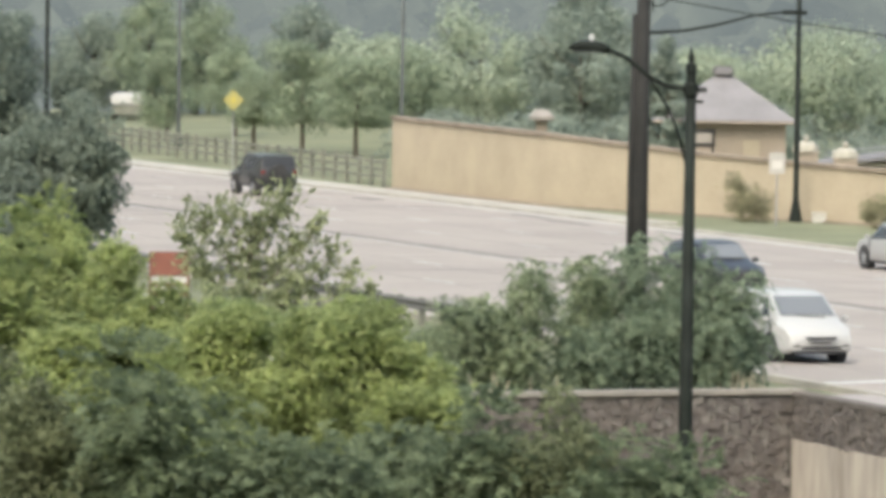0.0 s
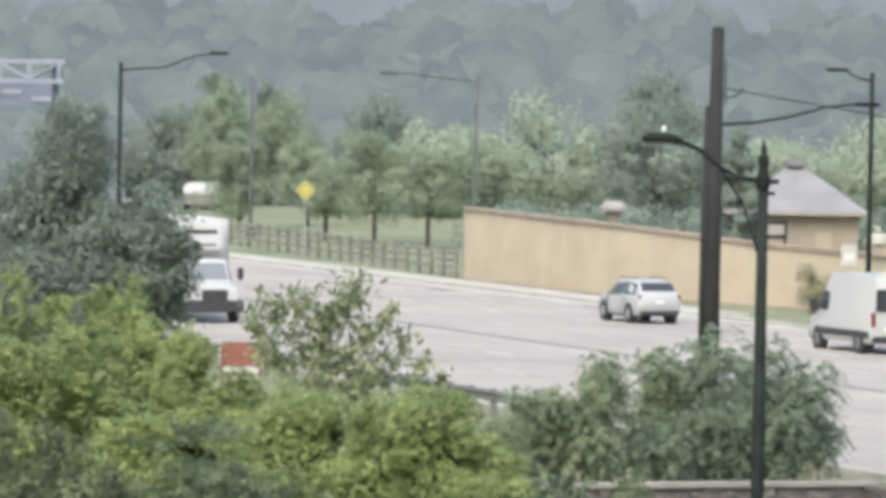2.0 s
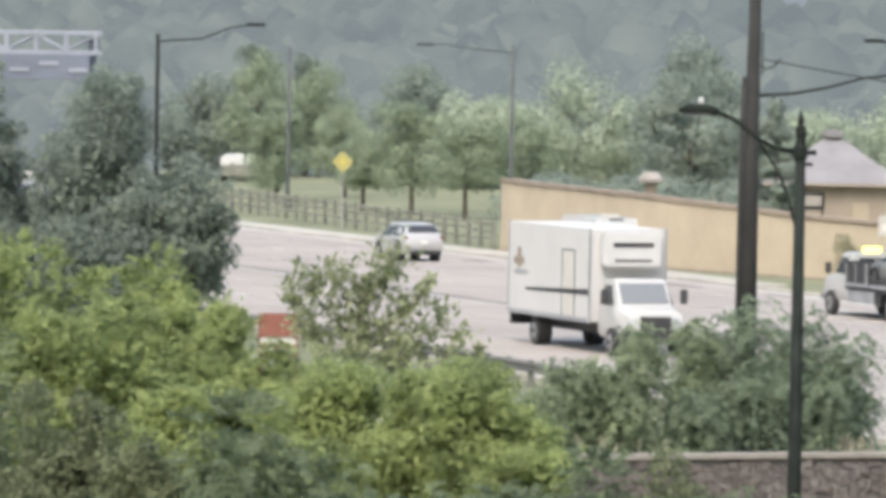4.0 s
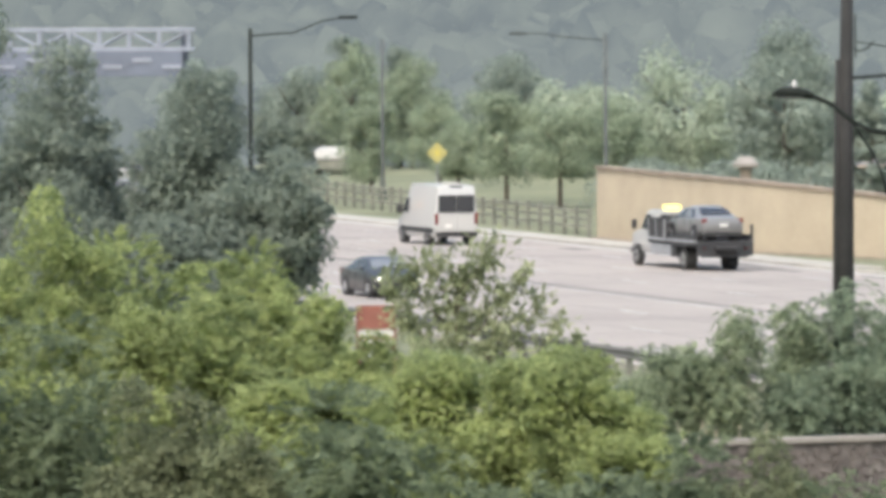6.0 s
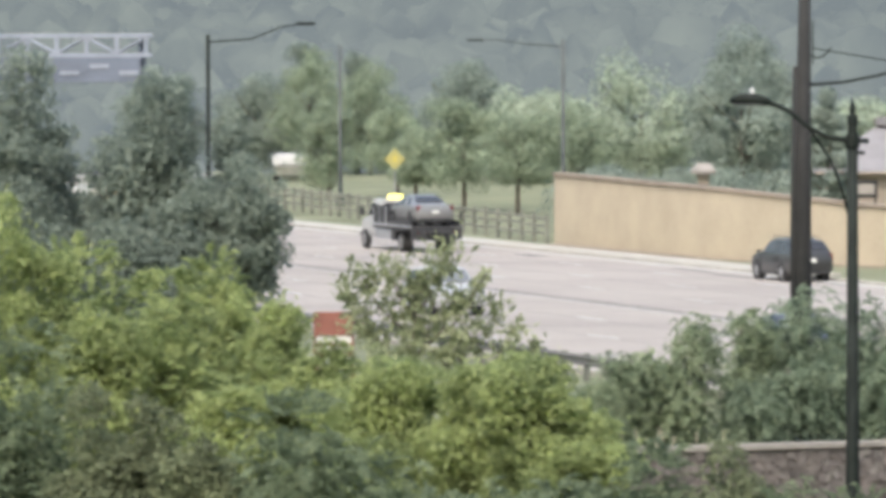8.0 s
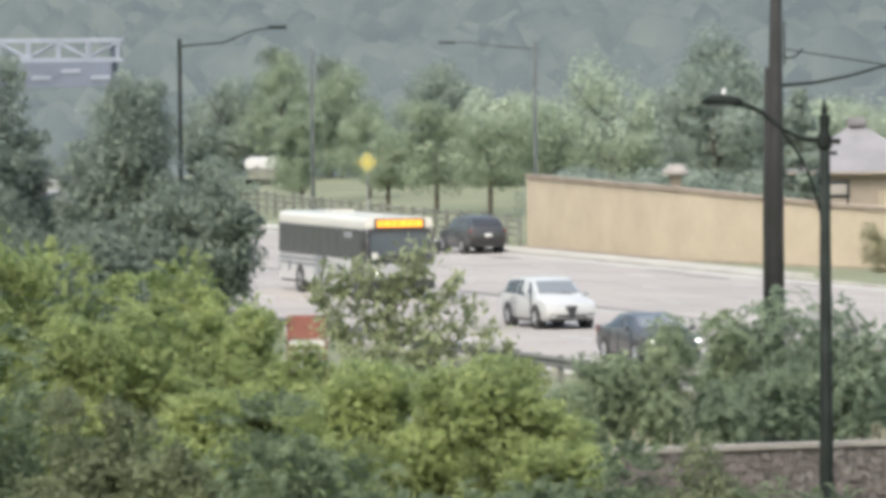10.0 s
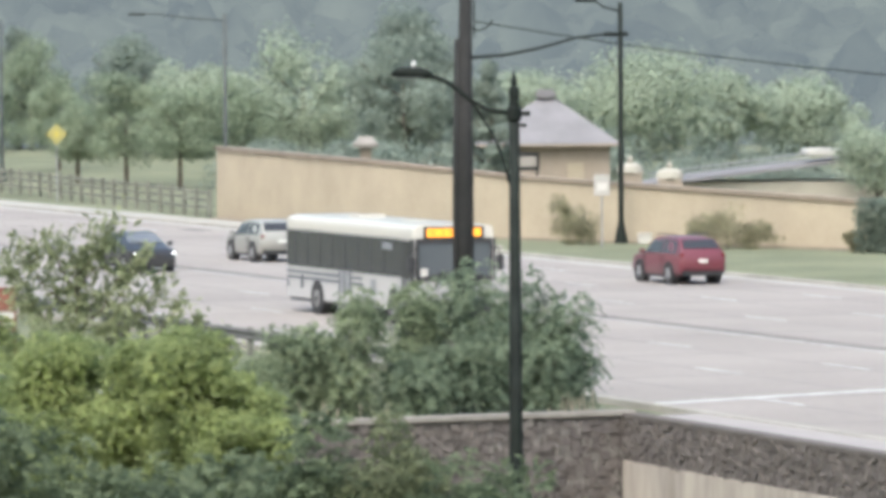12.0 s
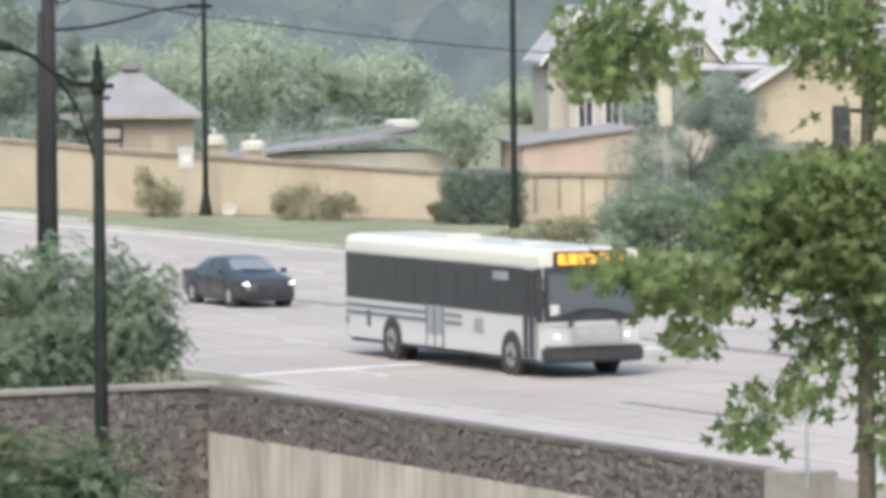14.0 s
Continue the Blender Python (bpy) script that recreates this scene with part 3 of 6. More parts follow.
right = [(26.8, 205, 6.3, 0.4, 2.9), (24.1, 190, 2.9, 0.2, 2.2), (27.9, 195, 4.0, 0.2, 1.8), (23.2, 212, 1.0, 0.0, 1.2), (29.5, 205, 4.6, 0.2, 2.4), (20.8, 205, 0.8, 0.0, 1.0), (28.9, 186, 3.9, 0.2, 2.3), (31.4, 188, 4.3, 0.2, 2.4)]
for i, (x, y, top, low, half) in enumerate(right):
    tree(180 + i, x, y, -0.03, top, low, half, (LEAF_BLUE, LEAF_SHRUB, LEAF_SHRUB, LEAF_DRY, LEAF_BLUE, LEAF_DRY, LEAF_LIGHT, LEAF_SHRUB)[i], 0.08, (19000, 11000, 11000, 2200, 11000, 1800, 11000, 11000)[i], "overgrown grey-green bush on the verge", "bush", "bush", 45, 0.17, "bushes on the verge", girth=0.07)
wallbush = [(9.5, 243, 2.2, -0.2, 0.9), (10.1, 242.6, 1.4, -0.2, 0.9), (15.7, 237, 1.8, -0.2, 1.4), (14.7, 238.4, 1.5, -0.2, 0.9), (16.8, 236.6, 1.3, -0.2, 0.8), (20.3, 232, 1.0, -0.1, 0.4)]
for i, (x, y, top, low, half) in enumerate(wallbush):
    tree(190 + i, x, y, -0.03, top, low, half, LEAF_DRY, 0.075, 1500, "thin dry brownish bush against the stucco wall", "bush", "bush", 34, 0.2, "bushes against the wall", girth=0.03, hollow=0.2)
# clipped hedge over the wall's end
rng = np.random.default_rng(199)
hedge = thing("hedge", pose(22.0, 231.0, -0.03, 0, 0, -35), "dark clipped block of hedge over the wall", "hedge")
pts = np.stack([rng.uniform(-1.7, 1.7, 6000), rng.uniform(-0.7, 0.7, 6000), rng.uniform(-0.05, 2.15, 6000)], axis=1)
ob = new("crown", leaves_mesh("crown", pts, 0.11, LEAF_DARK, rng))
ob.parent = hedge
part("trunk", tube([(0, 0, -0.2), (0, 0, 1.0)], 0.08), M_BARK, hedge)


def sweetgum():
    """The street tree close by: limbs reach into the picture with star-shaped leaves."""
    rng = np.random.default_rng(5)
    t = thing("tree", pose(5.14, 32, LOW), "sweetgum with star-shaped green leaves in the yard", "tree")
    mids = [(3.84, 9.0, 0.34, 0.27), (3.69, 8.82, 0.15, 0.12), (4.68, 9.09, 0.24, 0.18), (5.05, 9.02, 0.21, 0.25), (5.24, 8.74, 0.09, 0.18),
            (3.83, 7.74, 0.25, 0.11), (4.2, 7.62, 0.28, 0.15), (4.58, 7.83, 0.32, 0.24), (4.89, 7.98, 0.35, 0.3), (5.14, 8.2, 0.21, 0.16),
            (5.11, 7.73, 0.24, 0.3), (4.17, 7.37, 0.15, 0.1), (4.48, 6.86, 0.16, 0.11), (4.73, 7.05, 0.25, 0.11), (4.89, 7.33, 0.2, 0.16), (5.25, 7.3, 0.12, 0.3), (5.25, 6.8, 0.12, 0.2), (4.65, 8.12, 0.22, 0.14), (4.95, 8.25, 0.28, 0.14), (5.2, 8.05, 0.18, 0.22), (4.52, 7.98, 0.14, 0.14), (4.8, 7.8, 0.3, 0.16)]
    bm = tube([(0, 0, -0.3), (0.02, 0, 6), (0.0, 0, 11.5), (0.05, 0, 14.5)], [0.11, 0.075, 0.045, 0.02], 10)
    pts = []
    for x, z, rx, rz in mids:
        cx, cz = x - 5.14, z - LOW
        if z > 8.6:
            tube([(0, 0, 14.2), (cx * 0.6, 0.05, 14.0), (cx + 0.08, 0, cz + 0.5), (cx, 0, cz - 0.05)], [0.016, 0.012, 0.009, 0.004], 6, bm)
        else:
            tube([(0, 0, cz + (0.45 if z < 7.45 else 0.0)), (cx * 0.6, 0.05, cz + (0.40 if z < 7.45 else 0.0)), (cx, 0, cz)], [0.008, 0.005, 0.003], 6, bm)
        n = int((6000 * rx * rz + 48) * (1.0 if z > 7.5 else 0.65))
        pts.append(np.array((cx, 0, cz)) + np.clip(rng.normal(size=(n, 3)), -1.9, 1.9) * np.array((rx * 0.6, 0.22, rz * 0.6)))
    for i in range(60):
        a, z = rng.random() * 6.28, 12.2 + rng.random() * 4
        pts.append(np.array((0.9 + math.cos(a) * 1.1, math.sin(a) * 1.3, z)) + rng.normal(size=(34, 3)) * 0.22)
    part("trunk", bm, M_BARK, t, smooth=True)
    crown = new("crown", leaves_mesh("crown", np.concatenate(pts), 0.047, LEAF_GUM, rng, star=True, droop=0.8))
    crown.parent = t


sweetgum()


# ---- wooded hills that close the view ----
def hillside(name, y0, y1, z0, z1, n, leaf, mat, seed, label):
    rng = np.random.default_rng(seed)
    bm = bmesh.new()
    cols = 60
    rows = [[bm.verts.new((-900 + 1800 * i / cols, y0 + (y1 - y0) * j, -1 + (z0 + (z1 - z0) * j ** 1.2) * (1 + 0.12 * math.sin(i * 0.9 + seed)) if j else -1)) for i in range(cols + 1)] for j in (0, 0.35, 0.7, 1)]
    for a, b in zip(rows, rows[1:]):
        for i in range(cols):
            bm.faces.new((a[i], a[i + 1], b[i + 1], b[i]))
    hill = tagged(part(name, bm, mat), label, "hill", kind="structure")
    k = n // 44
    j = rng.random(k) ** 0.8
    mx, my = rng.uniform(-0.16, 0.22, k), y0 + (y1 - y0) * j
    mid = np.stack([mx * my, my, -1 + z0 + (z1 - z0) * j ** 1.2 + 1.0], axis=1)
    rad = rng.uniform(1.6, 4.6, k)[:, None] * (y0 / 450) ** 0.5 * rng.uniform(0.75, 1.3, (k, 3)) * np.array((1, 1, 1.2))
    # rounded crowns, clothed in leaves
    ball = bmesh.new()
    bmesh.ops.create_icosphere(ball, subdivisions=2, radius=1.0)
    tris = np.array([[v.index for v in f.verts] for f in ball.faces])
    unit = np.array([tuple(v.co) for v in ball.verts])
    ball.free()
    lump = unit[None] * (0.86 + 0.12 * np.sin(4.5 * unit[None, :, :1] + 7 * rng.random((k, 1, 1))) + 0.10 * np.sin(6 * unit[None, :, 1:2] + 7 * rng.random((k, 1, 1))) + 0.12 * np.sin(5.5 * unit[None, :, 2:] + 7 * rng.random((k, 1, 1))))
    lump[:, :, :2] *= 1 - 0.12 * unit[None, :, 2:]
    co = (mid[:, None] + lump * rad[:, None]).reshape(-1, 3)
    me = bpy.data.meshes.new("crowns")
    me.from_pydata(co.tolist(), [], (tris[None] + len(unit) * np.arange(k)[:, None, None]).reshape(-1, 3).tolist())
    me.polygons.foreach_set("use_smooth", [True] * len(me.polygons))
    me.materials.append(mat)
    crowns = new("crowns", me)
    crowns.parent = hill
    tagged(crowns, kind="stuff")
    which = rng.integers(0, k, n)
    d = rng.normal(size=(n, 3))
    d /= np.linalg.norm(d, axis=1)[:, None]
    pts = mid[which] + d * rad[which] * (0.75 + 0.45 * rng.random((n, 1)) ** 1.3)
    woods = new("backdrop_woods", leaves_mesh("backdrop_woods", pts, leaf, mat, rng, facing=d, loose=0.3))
    tagged(woods, "dull green woods on the far hill, haze painted as glow", "woods", kind="stuff")


# the hills' haze is emitted by their own materials, bluer on the far one
HAZE1 = backdrop_woods("haze_glow_woods", (0.17, 0.19, 0.17), (0.25, 0.275, 0.24), (0.122, 0.139, 0.146), (0.180, 0.199, 0.186), 0.93, 0.10)
HAZE2 = backdrop_woods("far_haze_glow_woods", (0.2, 0.22, 0.22), (0.27, 0.29, 0.29), (0.172, 0.186, 0.208), (0.210, 0.222, 0.242), 0.962, 0.06)
hillside("backdrop_near_hill", 430, 640, 0.0, 14.0, 70400, 0.26, HAZE1, 3, "wooded hillside with haze painted as glow")
hillside("backdrop_far_hill", 650, 1100, 4.0, 75.0, 70400, 0.40, HAZE2, 4, "far wooded hill with grey-blue haze painted as glow")


# ---- poles, lamps, signs ----
def street_lamp(x, y, top, arm, label, metal=M_DARKMETAL, bend=0.5):
    """A tall far lamp: tapered pole on a flared base, a rising arm and a flat head."""
    t = thing("street_lamp", pose(x, y, -0.03), label, "street lamp", "tall lamps along the road")
    part("pole", tube([(0, 0, 0), (0, 0, 1.0), (0, 0, top)], [0.14, 0.125, 0.10]), metal, t, smooth=True)
    part("base", tube([(0, 0, 0), (0, 0, 0.35), (0, 0, 0.9)], [0.30, 0.24, 0.13], 10), metal, t)
    if arm:
        ax, ay = arm
        part("arm", tube([(0, 0, top - 0.35), (ax * 0.45, ay * 0.45, top - 0.2), (ax * 0.75, ay * 0.75, top + bend * 0.7), (ax, ay, top + bend)], [0.045, 0.04, 0.035, 0.03], 6), metal, t)
        bm = box(-0.45, 0.45, -0.16, 0.16, -0.08, 0.06, 0.05, m=pose(ax, ay, top + bend, 0, 0, math.degrees(math.atan2(ay, ax))))
        part("lamp_head", bm, metal, t)
    return t


street_lamp(11.78, 243.8, 9.9, (-1.45, -0.5), "tall dark street lamp on the grass verge", bend=0.1)
street_lamp(-5.52, 301.3, 9.6, (-4.4, -1.5), "tall street lamp behind the wall, greyed for haze", M_GREYMETAL, bend=0.0)
street_lamp(-19.25, 344.0, 9.35, None, "tall street lamp beside the fence, greyed for haze", M_GREYMETAL)
street_lamp(-21.45, 274.0, 9.85, (4.6, -1.0), "tall dark street lamp among roadside trees", bend=0.5)
street_lamp(21.67, 215.4, 11.5, (-2.0, 1.0), "tall dark street lamp on the verge")


def decor_lamp():
    """The near ornamental lamp: fluted pole, finial, collar, curved arm with brace, flat head."""
    t = thing("street_lamp", pose(2.91, 95.9, LOW), "ornamental dark green lamp post with a curved arm", "street lamp")
    z = -LOW
    part("pole", tube([(0, 0, 0), (0, 0, 6), (0, 0, z + 7.85)], [0.13, 0.115, 0.085], 12), M_DARKMETAL, t, smooth=True)
    part("finial", tube([(0, 0, z + 7.85), (0, 0, z + 8.0), (0, 0, z + 8.02), (0, 0, z + 8.16), (0, 0, z + 8.18), (0, 0, z + 8.26), (0, 0, z + 8.42)], [0.085, 0.08, 0.10, 0.09, 0.045, 0.06, 0.01], 10), M_DARKMETAL, t)
    bm = box(-0.02, 0.26, -0.03, 0.03, z + 7.70, z + 7.78, 0.01)
    box(-0.02, 0.2, -0.03, 0.03, z + 7.52, z + 7.58, 0.01, bm)
    tube([(0, 0, z + 7.62), (0, 0, z + 7.66), (0, 0, z + 7.82), (0, 0, z + 7.86)], [0.10, 0.12, 0.12, 0.10], 12, bm)
    part("collar", bm, M_DARKMETAL, t)
    curve = [(0, 7.74), (-0.41, 7.80), (-0.685, 7.95), (-0.87, 8.10), (-1.05, 8.24), (-1.28, 8.34), (-1.42, 8.37)]
    part("arm", tube([(x, 0, z + h) for x, h in curve], 0.04, 8), M_DARKMETAL, t, smooth=True)
    curve = [(-0.07, 6.57), (-0.18, 6.98), (-0.27, 7.25), (-0.41, 7.52), (-0.59, 7.79), (-0.69, 7.93)]
    part("brace", tube([(x, 0, z + h) for x, h in curve], 0.026, 8), M_DARKMETAL, t, smooth=True)
    head = part("lamp_head", tube([(-1.32, 0, z + 8.37), (-1.42, 0, z + 8.39), (-1.62, 0, z + 8.42), (-1.84, 0, z + 8.42), (-1.98, 0, z + 8.38)], [0.05, 0.09, 0.10, 0.085, 0.03], 10), M_DARKMETAL, t, smooth=True)
    part("photocell", tube([(-1.62, 0, z + 8.49), (-1.62, 0, z + 8.58), (-1.62, 0, z + 8.61)], [0.045, 0.045, 0.02], 8), M_WHITE, head, "small white light sensor")
    part("lens", box(-1.92, -1.45, -0.08, 0.08, z + 8.31, z + 8.345, 0.01), M_GREYMETAL, head)


decor_lamp()


def utility_pole():
    t = thing("utility_pole", pose(3.13, 143.0, -0.03), "thick dark brown pole with a mast-arm lamp", "pole")
    z = -0.05
    part("pole", tube([(0, 0, 0), (0, 0, z + 5), (0.06, 0, z + 10.75)], [0.235, 0.22, 0.145], 12), M_POLEWOOD, t, smooth=True)
    part("side_pole", tube([(-0.19, -0.1, 0), (-0.2, -0.1, z + 5), (-0.16, -0.1, z + 8.85)], [0.10, 0.095, 0.07], 10), M_POLEWOOD, t, smooth=True)
    part("conduit", tube([(0.26, -0.05, z + 8.9), (0.25, -0.05, z + 9.6), (0.25, -0.05, z + 9.95)], 0.02, 6), M_DARKMETAL, t)
    part("arm", tube([(0.1, 0, z + 8.4), (1.0, 0, z + 8.47), (1.8, 0, z + 8.62), (2.7, 0, z + 8.87), (3.4, 0, z + 8.95)], [0.04, 0.038, 0.034, 0.03, 0.028], 8), M_DARKMETAL, t, smooth=True)
    part("lamp_head", box(3.35, 4.0, -0.12, 0.12, z + 8.9, z + 9.0, 0.04), M_DARKMETAL, t)
    part("hook", tube([(0.15, 0, z + 9.15), (0.35, 0, z + 9.05), (0.55, 0, z + 9.12), (0.7, 0, z + 9.3)], 0.02, 6), M_DARKMETAL, t)


utility_pole()


def wire(name, a, b, sag, label):
    a, b = Vector(a), Vector(b)
    pts = [a.lerp(b, k / 14) - Vector((0, 0, sag * 4 * (k / 14) * (1 - k / 14))) for k in range(15)]
    tagged(part(name, tube(pts, 0.016, 5), M_DARKMETAL), label, "cable")


wire("cable", (3.4, 143.0, 9.2), (32.0, 160.0, 7.1), 0.7, "thin dark overhead cable from the pole")


def post_sign(x, y, z0, z1, w, h, mat, label, name="traffic_sign", diamond=False, post=M_GALV, base=-0.03):
    t = thing(name, pose(x, y, base), label, "sign")
    part("post", tube([(0, 0.04, 0), (0, 0.04, z1 - base)], 0.035, 6), post, t)
    zc = (z0 + z1) / 2 - base
    bm = box(-w / 2, w / 2, -0.02, 0.02, -h / 2, h / 2, 0.008, m=pose(0, 0, zc, 0, 45 if diamond else 0, 0))
    panel = part("panel", bm, mat, t)
    return t, panel, zc


ysign, panel, zc = post_sign(-14.3, 306, 2.9, 3.95, 0.78, 0.78, M_YELLOW, "yellow diamond warning sign on a post", diamond=True)
part("symbol", box(-0.12, 0.12, -0.032, -0.022, zc - 0.16, zc + 0.16, 0.02), plain("sign_symbol", (0.44, 0.36, 0.07), 0.5), panel)
psign, panel, zc = post_sign(10.78, 239.2, 2.05, 2.95, 0.65, 0.85, M_SIGN, "white rectangular traffic sign by the wall")
part("writing_bar", box(-0.2, 0.2, -0.032, -0.022, zc - 0.22, zc + 0.1, 0.01), plain("sign_grey", (0.55, 0.54, 0.52), 0.6), panel)
part("writing_bar", box(-0.22, 0.22, -0.032, -0.022, zc + 0.2, zc + 0.3, 0.01), plain("sign_grey_dark", (0.4, 0.4, 0.39), 0.6), panel)
post_sign(16.25, 108, 1.25, 1.6, 0.4, 0.36, M_GALV, "small grey sign back on a thin post", base=0.0)
post_sign(25.3, 200, 4.5, 6.2, 0.45, 1.7, material("banner_cloth", (0.44, 0.415, 0.33), 0.9, 0.2, 1.0), "pale banner hung on a post", name="banner")
# orange work sign, half hidden by the leaves
t = thing("work_sign", pose(-9.35, 163.5, -0.03), "faded orange-red road work board on a frame", "sign")
part("panel", box(-0.5, 0.5, -0.03, 0.03, 1.33, 1.98, 0.01), M_ORANGE, t)
for z in (1.12, 0.88):
    part("slat", box(-0.5, 0.5, -0.025, 0.025, z, z + 0.16, 0.01), M_TRIM, t, "dirty white slat")
for z in (1.03, 0.76):
    part("slat", box(-0.5, 0.5, -0.02, 0.02, z, z + 0.08), M_ORANGE, t)
for x in (-0.5, 0.5):
    part("post", box(x - 0.05, x + 0.05, 0.03, 0.1, 0, 1.96), M_ORANGE, t)
    part("foot", box(x - 0.06, x + 0.06, -0.5, 0.6, 0, 0.06), M_ORANGE, t)
# white utility boxes at the lamp's foot
t = thing("utility_box", pose(12.7, 243.0, -0.03), "small cream utility box on the grass", "box")
part("body", box(-0.28, 0.28, -0.2, 0.2, 0, 0.38, 0.04), M_TRIM, t)
part("lid", box(-0.31, 0.31, -0.23, 0.23, 0.38, 0.44, 0.02), M_TRIM, t)

# far white trailer in the field
t = thing("trailer", pose(-26.4, 411, -0.03), "white trailer standing far off in the field", "trailer")
part("body", box(-1.12, 1.12, -3, 3, 1.0, 1.82, 0.15), M_WHITE, t)
part("chassis", box(-1.05, 1.05, -2.9, 2.9, 0.35, 1.0, 0.05), M_FENCE, t)
for x in (-1.0, 1.0):
    for y in (-1.8, 1.8):
        part("wheel", tube([(x - 0.12, y, 0.38), (x + 0.12, y, 0.38)], 0.38, 12), M_TYRE, t)


# ---- sign gantry: a box truss far over the road ----
def gantry():
    t = thing("sign_gantry", pose(-38.9, 438, -0.03), "grey-blue steel truss gantry carrying sign backs", "gantry")
    n, span = 9, 20.0
    for y in (0, 1.4):
        for z in (8.65, 10.1):
            part("chord", box(-span, 0.4, y - 0.13, y + 0.13, z - 0.17, z + 0.17, 0.02), M_TRUSS, t)
        for k in range(n + 1):
            x = -span * k / n
            part("strut", box(x - 0.11, x + 0.11, y - 0.09, y + 0.09, 8.75, 10.0), M_TRUSS, t)
            if k < n:
                x1 = x - span / n
                a, b = ((x, 8.8), (x1, 9.95)) if k % 2 else ((x, 9.95), (x1, 8.8))
                part("diagonal", tube([(a[0], y, a[1]), (b[0], y, b[1])], 0.10, 6), M_TRUSS, t)
    for x in (-3.6, -11.5):
        part("sign_back", box(x - 3.2, x + 3.2, -0.45, -0.3, 6.65, 8.5, 0.02), M_TRUSSDARK, t, "dark blue-grey sign back")
        for k in range(3):
            part("rib", box(x - 2.7 + 2.2 * k, x - 1.3 + 2.2 * k, -0.55, -0.46, 7.2 + 0.5 * (k % 2), 7.5 + 0.5 * (k % 2)), M_TRUSS, t)
    for x in (-0.3, -span + 0.3):
        part("column", tube([(x, 0.7, 0), (x, 0.7, 10.2)], 0.28, 10), M_TRUSSDARK, t)


gantry()


# ---- fence of posts and rails ----
def fence():
    t = thing("fence", Matrix.Identity(4), "weathered grey wooden post and rail fence", "fence")
    a, b = Vector((-5.9, 279.0)), Vector((-24.5, 345.0))
    ang = math.atan2((b - a).y, (b - a).x)
    n = int((b - a).length / 2.3)
    post = finish(box(-0.09, 0.09, -0.09, 0.09, -0.2, 1.35, 0.015), "post", M_FENCE)
    rail = finish(box(0, 2.34, -0.03, 0.03, -0.07, 0.07), "rail", M_FENCE)
    r = random.Random(8)
    for k in range(n + 1):
        p = a.lerp(b, k / n)
        o = new("post", post)
        o.parent, o.matrix_basis = t, pose(p.x, p.y, r.uniform(-0.06, 0.03), r.uniform(-1, 1), r.uniform(-1, 1), math.degrees(ang))
        if k < n:
            for z in (0.42, 0.8, 1.14):
                o = new("rail", rail)
                o.parent, o.matrix_basis = t, pose(p.x, p.y, z + r.uniform(-0.03, 0.03), 0, r.uniform(-0.6, 0.6), math.degrees(ang))


fence()


# ---- guard rail at the near roadside ----
def guard_rail():
    s0, s1 = -190.0, -136.0
    o = P(s0, 53.4)
    t = thing("guard_rail", pose(o.x, o.y, -0.03, 0, 0, HEAD), "galvanised guard rail on posts beside the road", "guard rail")
    L = s1 - s0
    prof = [(-0.03, 0.45), (-0.08, 0.50), (-0.03, 0.56), (-0.03, 0.60), (-0.08, 0.66), (-0.03, 0.74), (0.0, 0.74), (0.0, 0.45)]
    bm = bmesh.new()
    ends = [[bm.verts.new((x, y, z)) for y, z in prof] for x in (0, L)]
    for k in range(len(prof)):
        bm.faces.new((ends[0][k], ends[1][k], ends[1][(k + 1) % len(prof)], ends[0][(k + 1) % len(prof)]))
    bm.faces.new(ends[0]), bm.faces.new(ends[1][::-1])
    bmesh.ops.recalc_face_normals(bm, faces=bm.faces)
    part("rail", bm, M_RAIL, t)
    post = finish(box(-0.07, 0.07, 0.0, 0.16, -0.2, 0.78, 0.01), "post", M_FENCE)
    for k in range(int(L / 1.9)):
        p = new("post", post)
        p.parent, p.matrix_basis = t, pose(0.4 + 1.9 * k, 0, 0)


guard_rail()


# ---- gatehouse and walls of the estate ----
def hip_roof(x0, x1, y0, y1, z0, z1, over=0.5):
    bm = bmesh.new()
    x0, x1, y0, y1 = x0 - over, x1 + over, y0 - over, y1 + over
    xm, ym = (x0 + x1) / 2, (y0 + y1) / 2
    base = [bm.verts.new(p) for p in ((x0, y0, z0), (x1, y0, z0), (x1, y1, z0), (x0, y1, z0))]
    low = [bm.verts.new((v.co.x, v.co.y, z0 - 0.15)) for v in base]
    top = [bm.verts.new((xm - 0.3, ym, z1)), bm.verts.new((xm + 0.3, ym, z1))]
    bm.faces.new((base[0], base[1], top[1], top[0]))
    bm.faces.new((base[2], base[3], top[0], top[1]))
    bm.faces.new((base[1], base[2], top[1]))
    bm.faces.new((base[3], base[0], top[0]))
    for k in range(4):
        bm.faces.new((low[k], low[(k + 1) % 4], base[(k + 1) % 4], base[k]))
    bm.faces.new(low[::-1])
    bmesh.ops.recalc_face_normals(bm, faces=bm.faces)
    return bm


t = thing("gatehouse", pose(10.0, 276.0, -0.03), "small tan gatehouse with a grey hipped roof", "building")
part("wall", box(-2.9, 2.7, -2.5, 2.5, 0, 3.45), M_STUCCODULL, t)
part("roof", hip_roof(-2.9, 2.7, -2.5, 2.5, 3.5, 5.6), M_ROOF, t)
part("cupola", box(-0.6, 0.3, -0.4, 0.4, 5.5, 5.95, 0.1), M_ROOF, t)
part("door", box(0.75, 1.5, -2.54, -2.5, 0.1, 2.6), M_STUCCO, t, "pale door panel")
part("fascia", box(-3.42, 3.22, -3.03, -2.99, 3.36, 3.47), M_STUCCODULL, t)
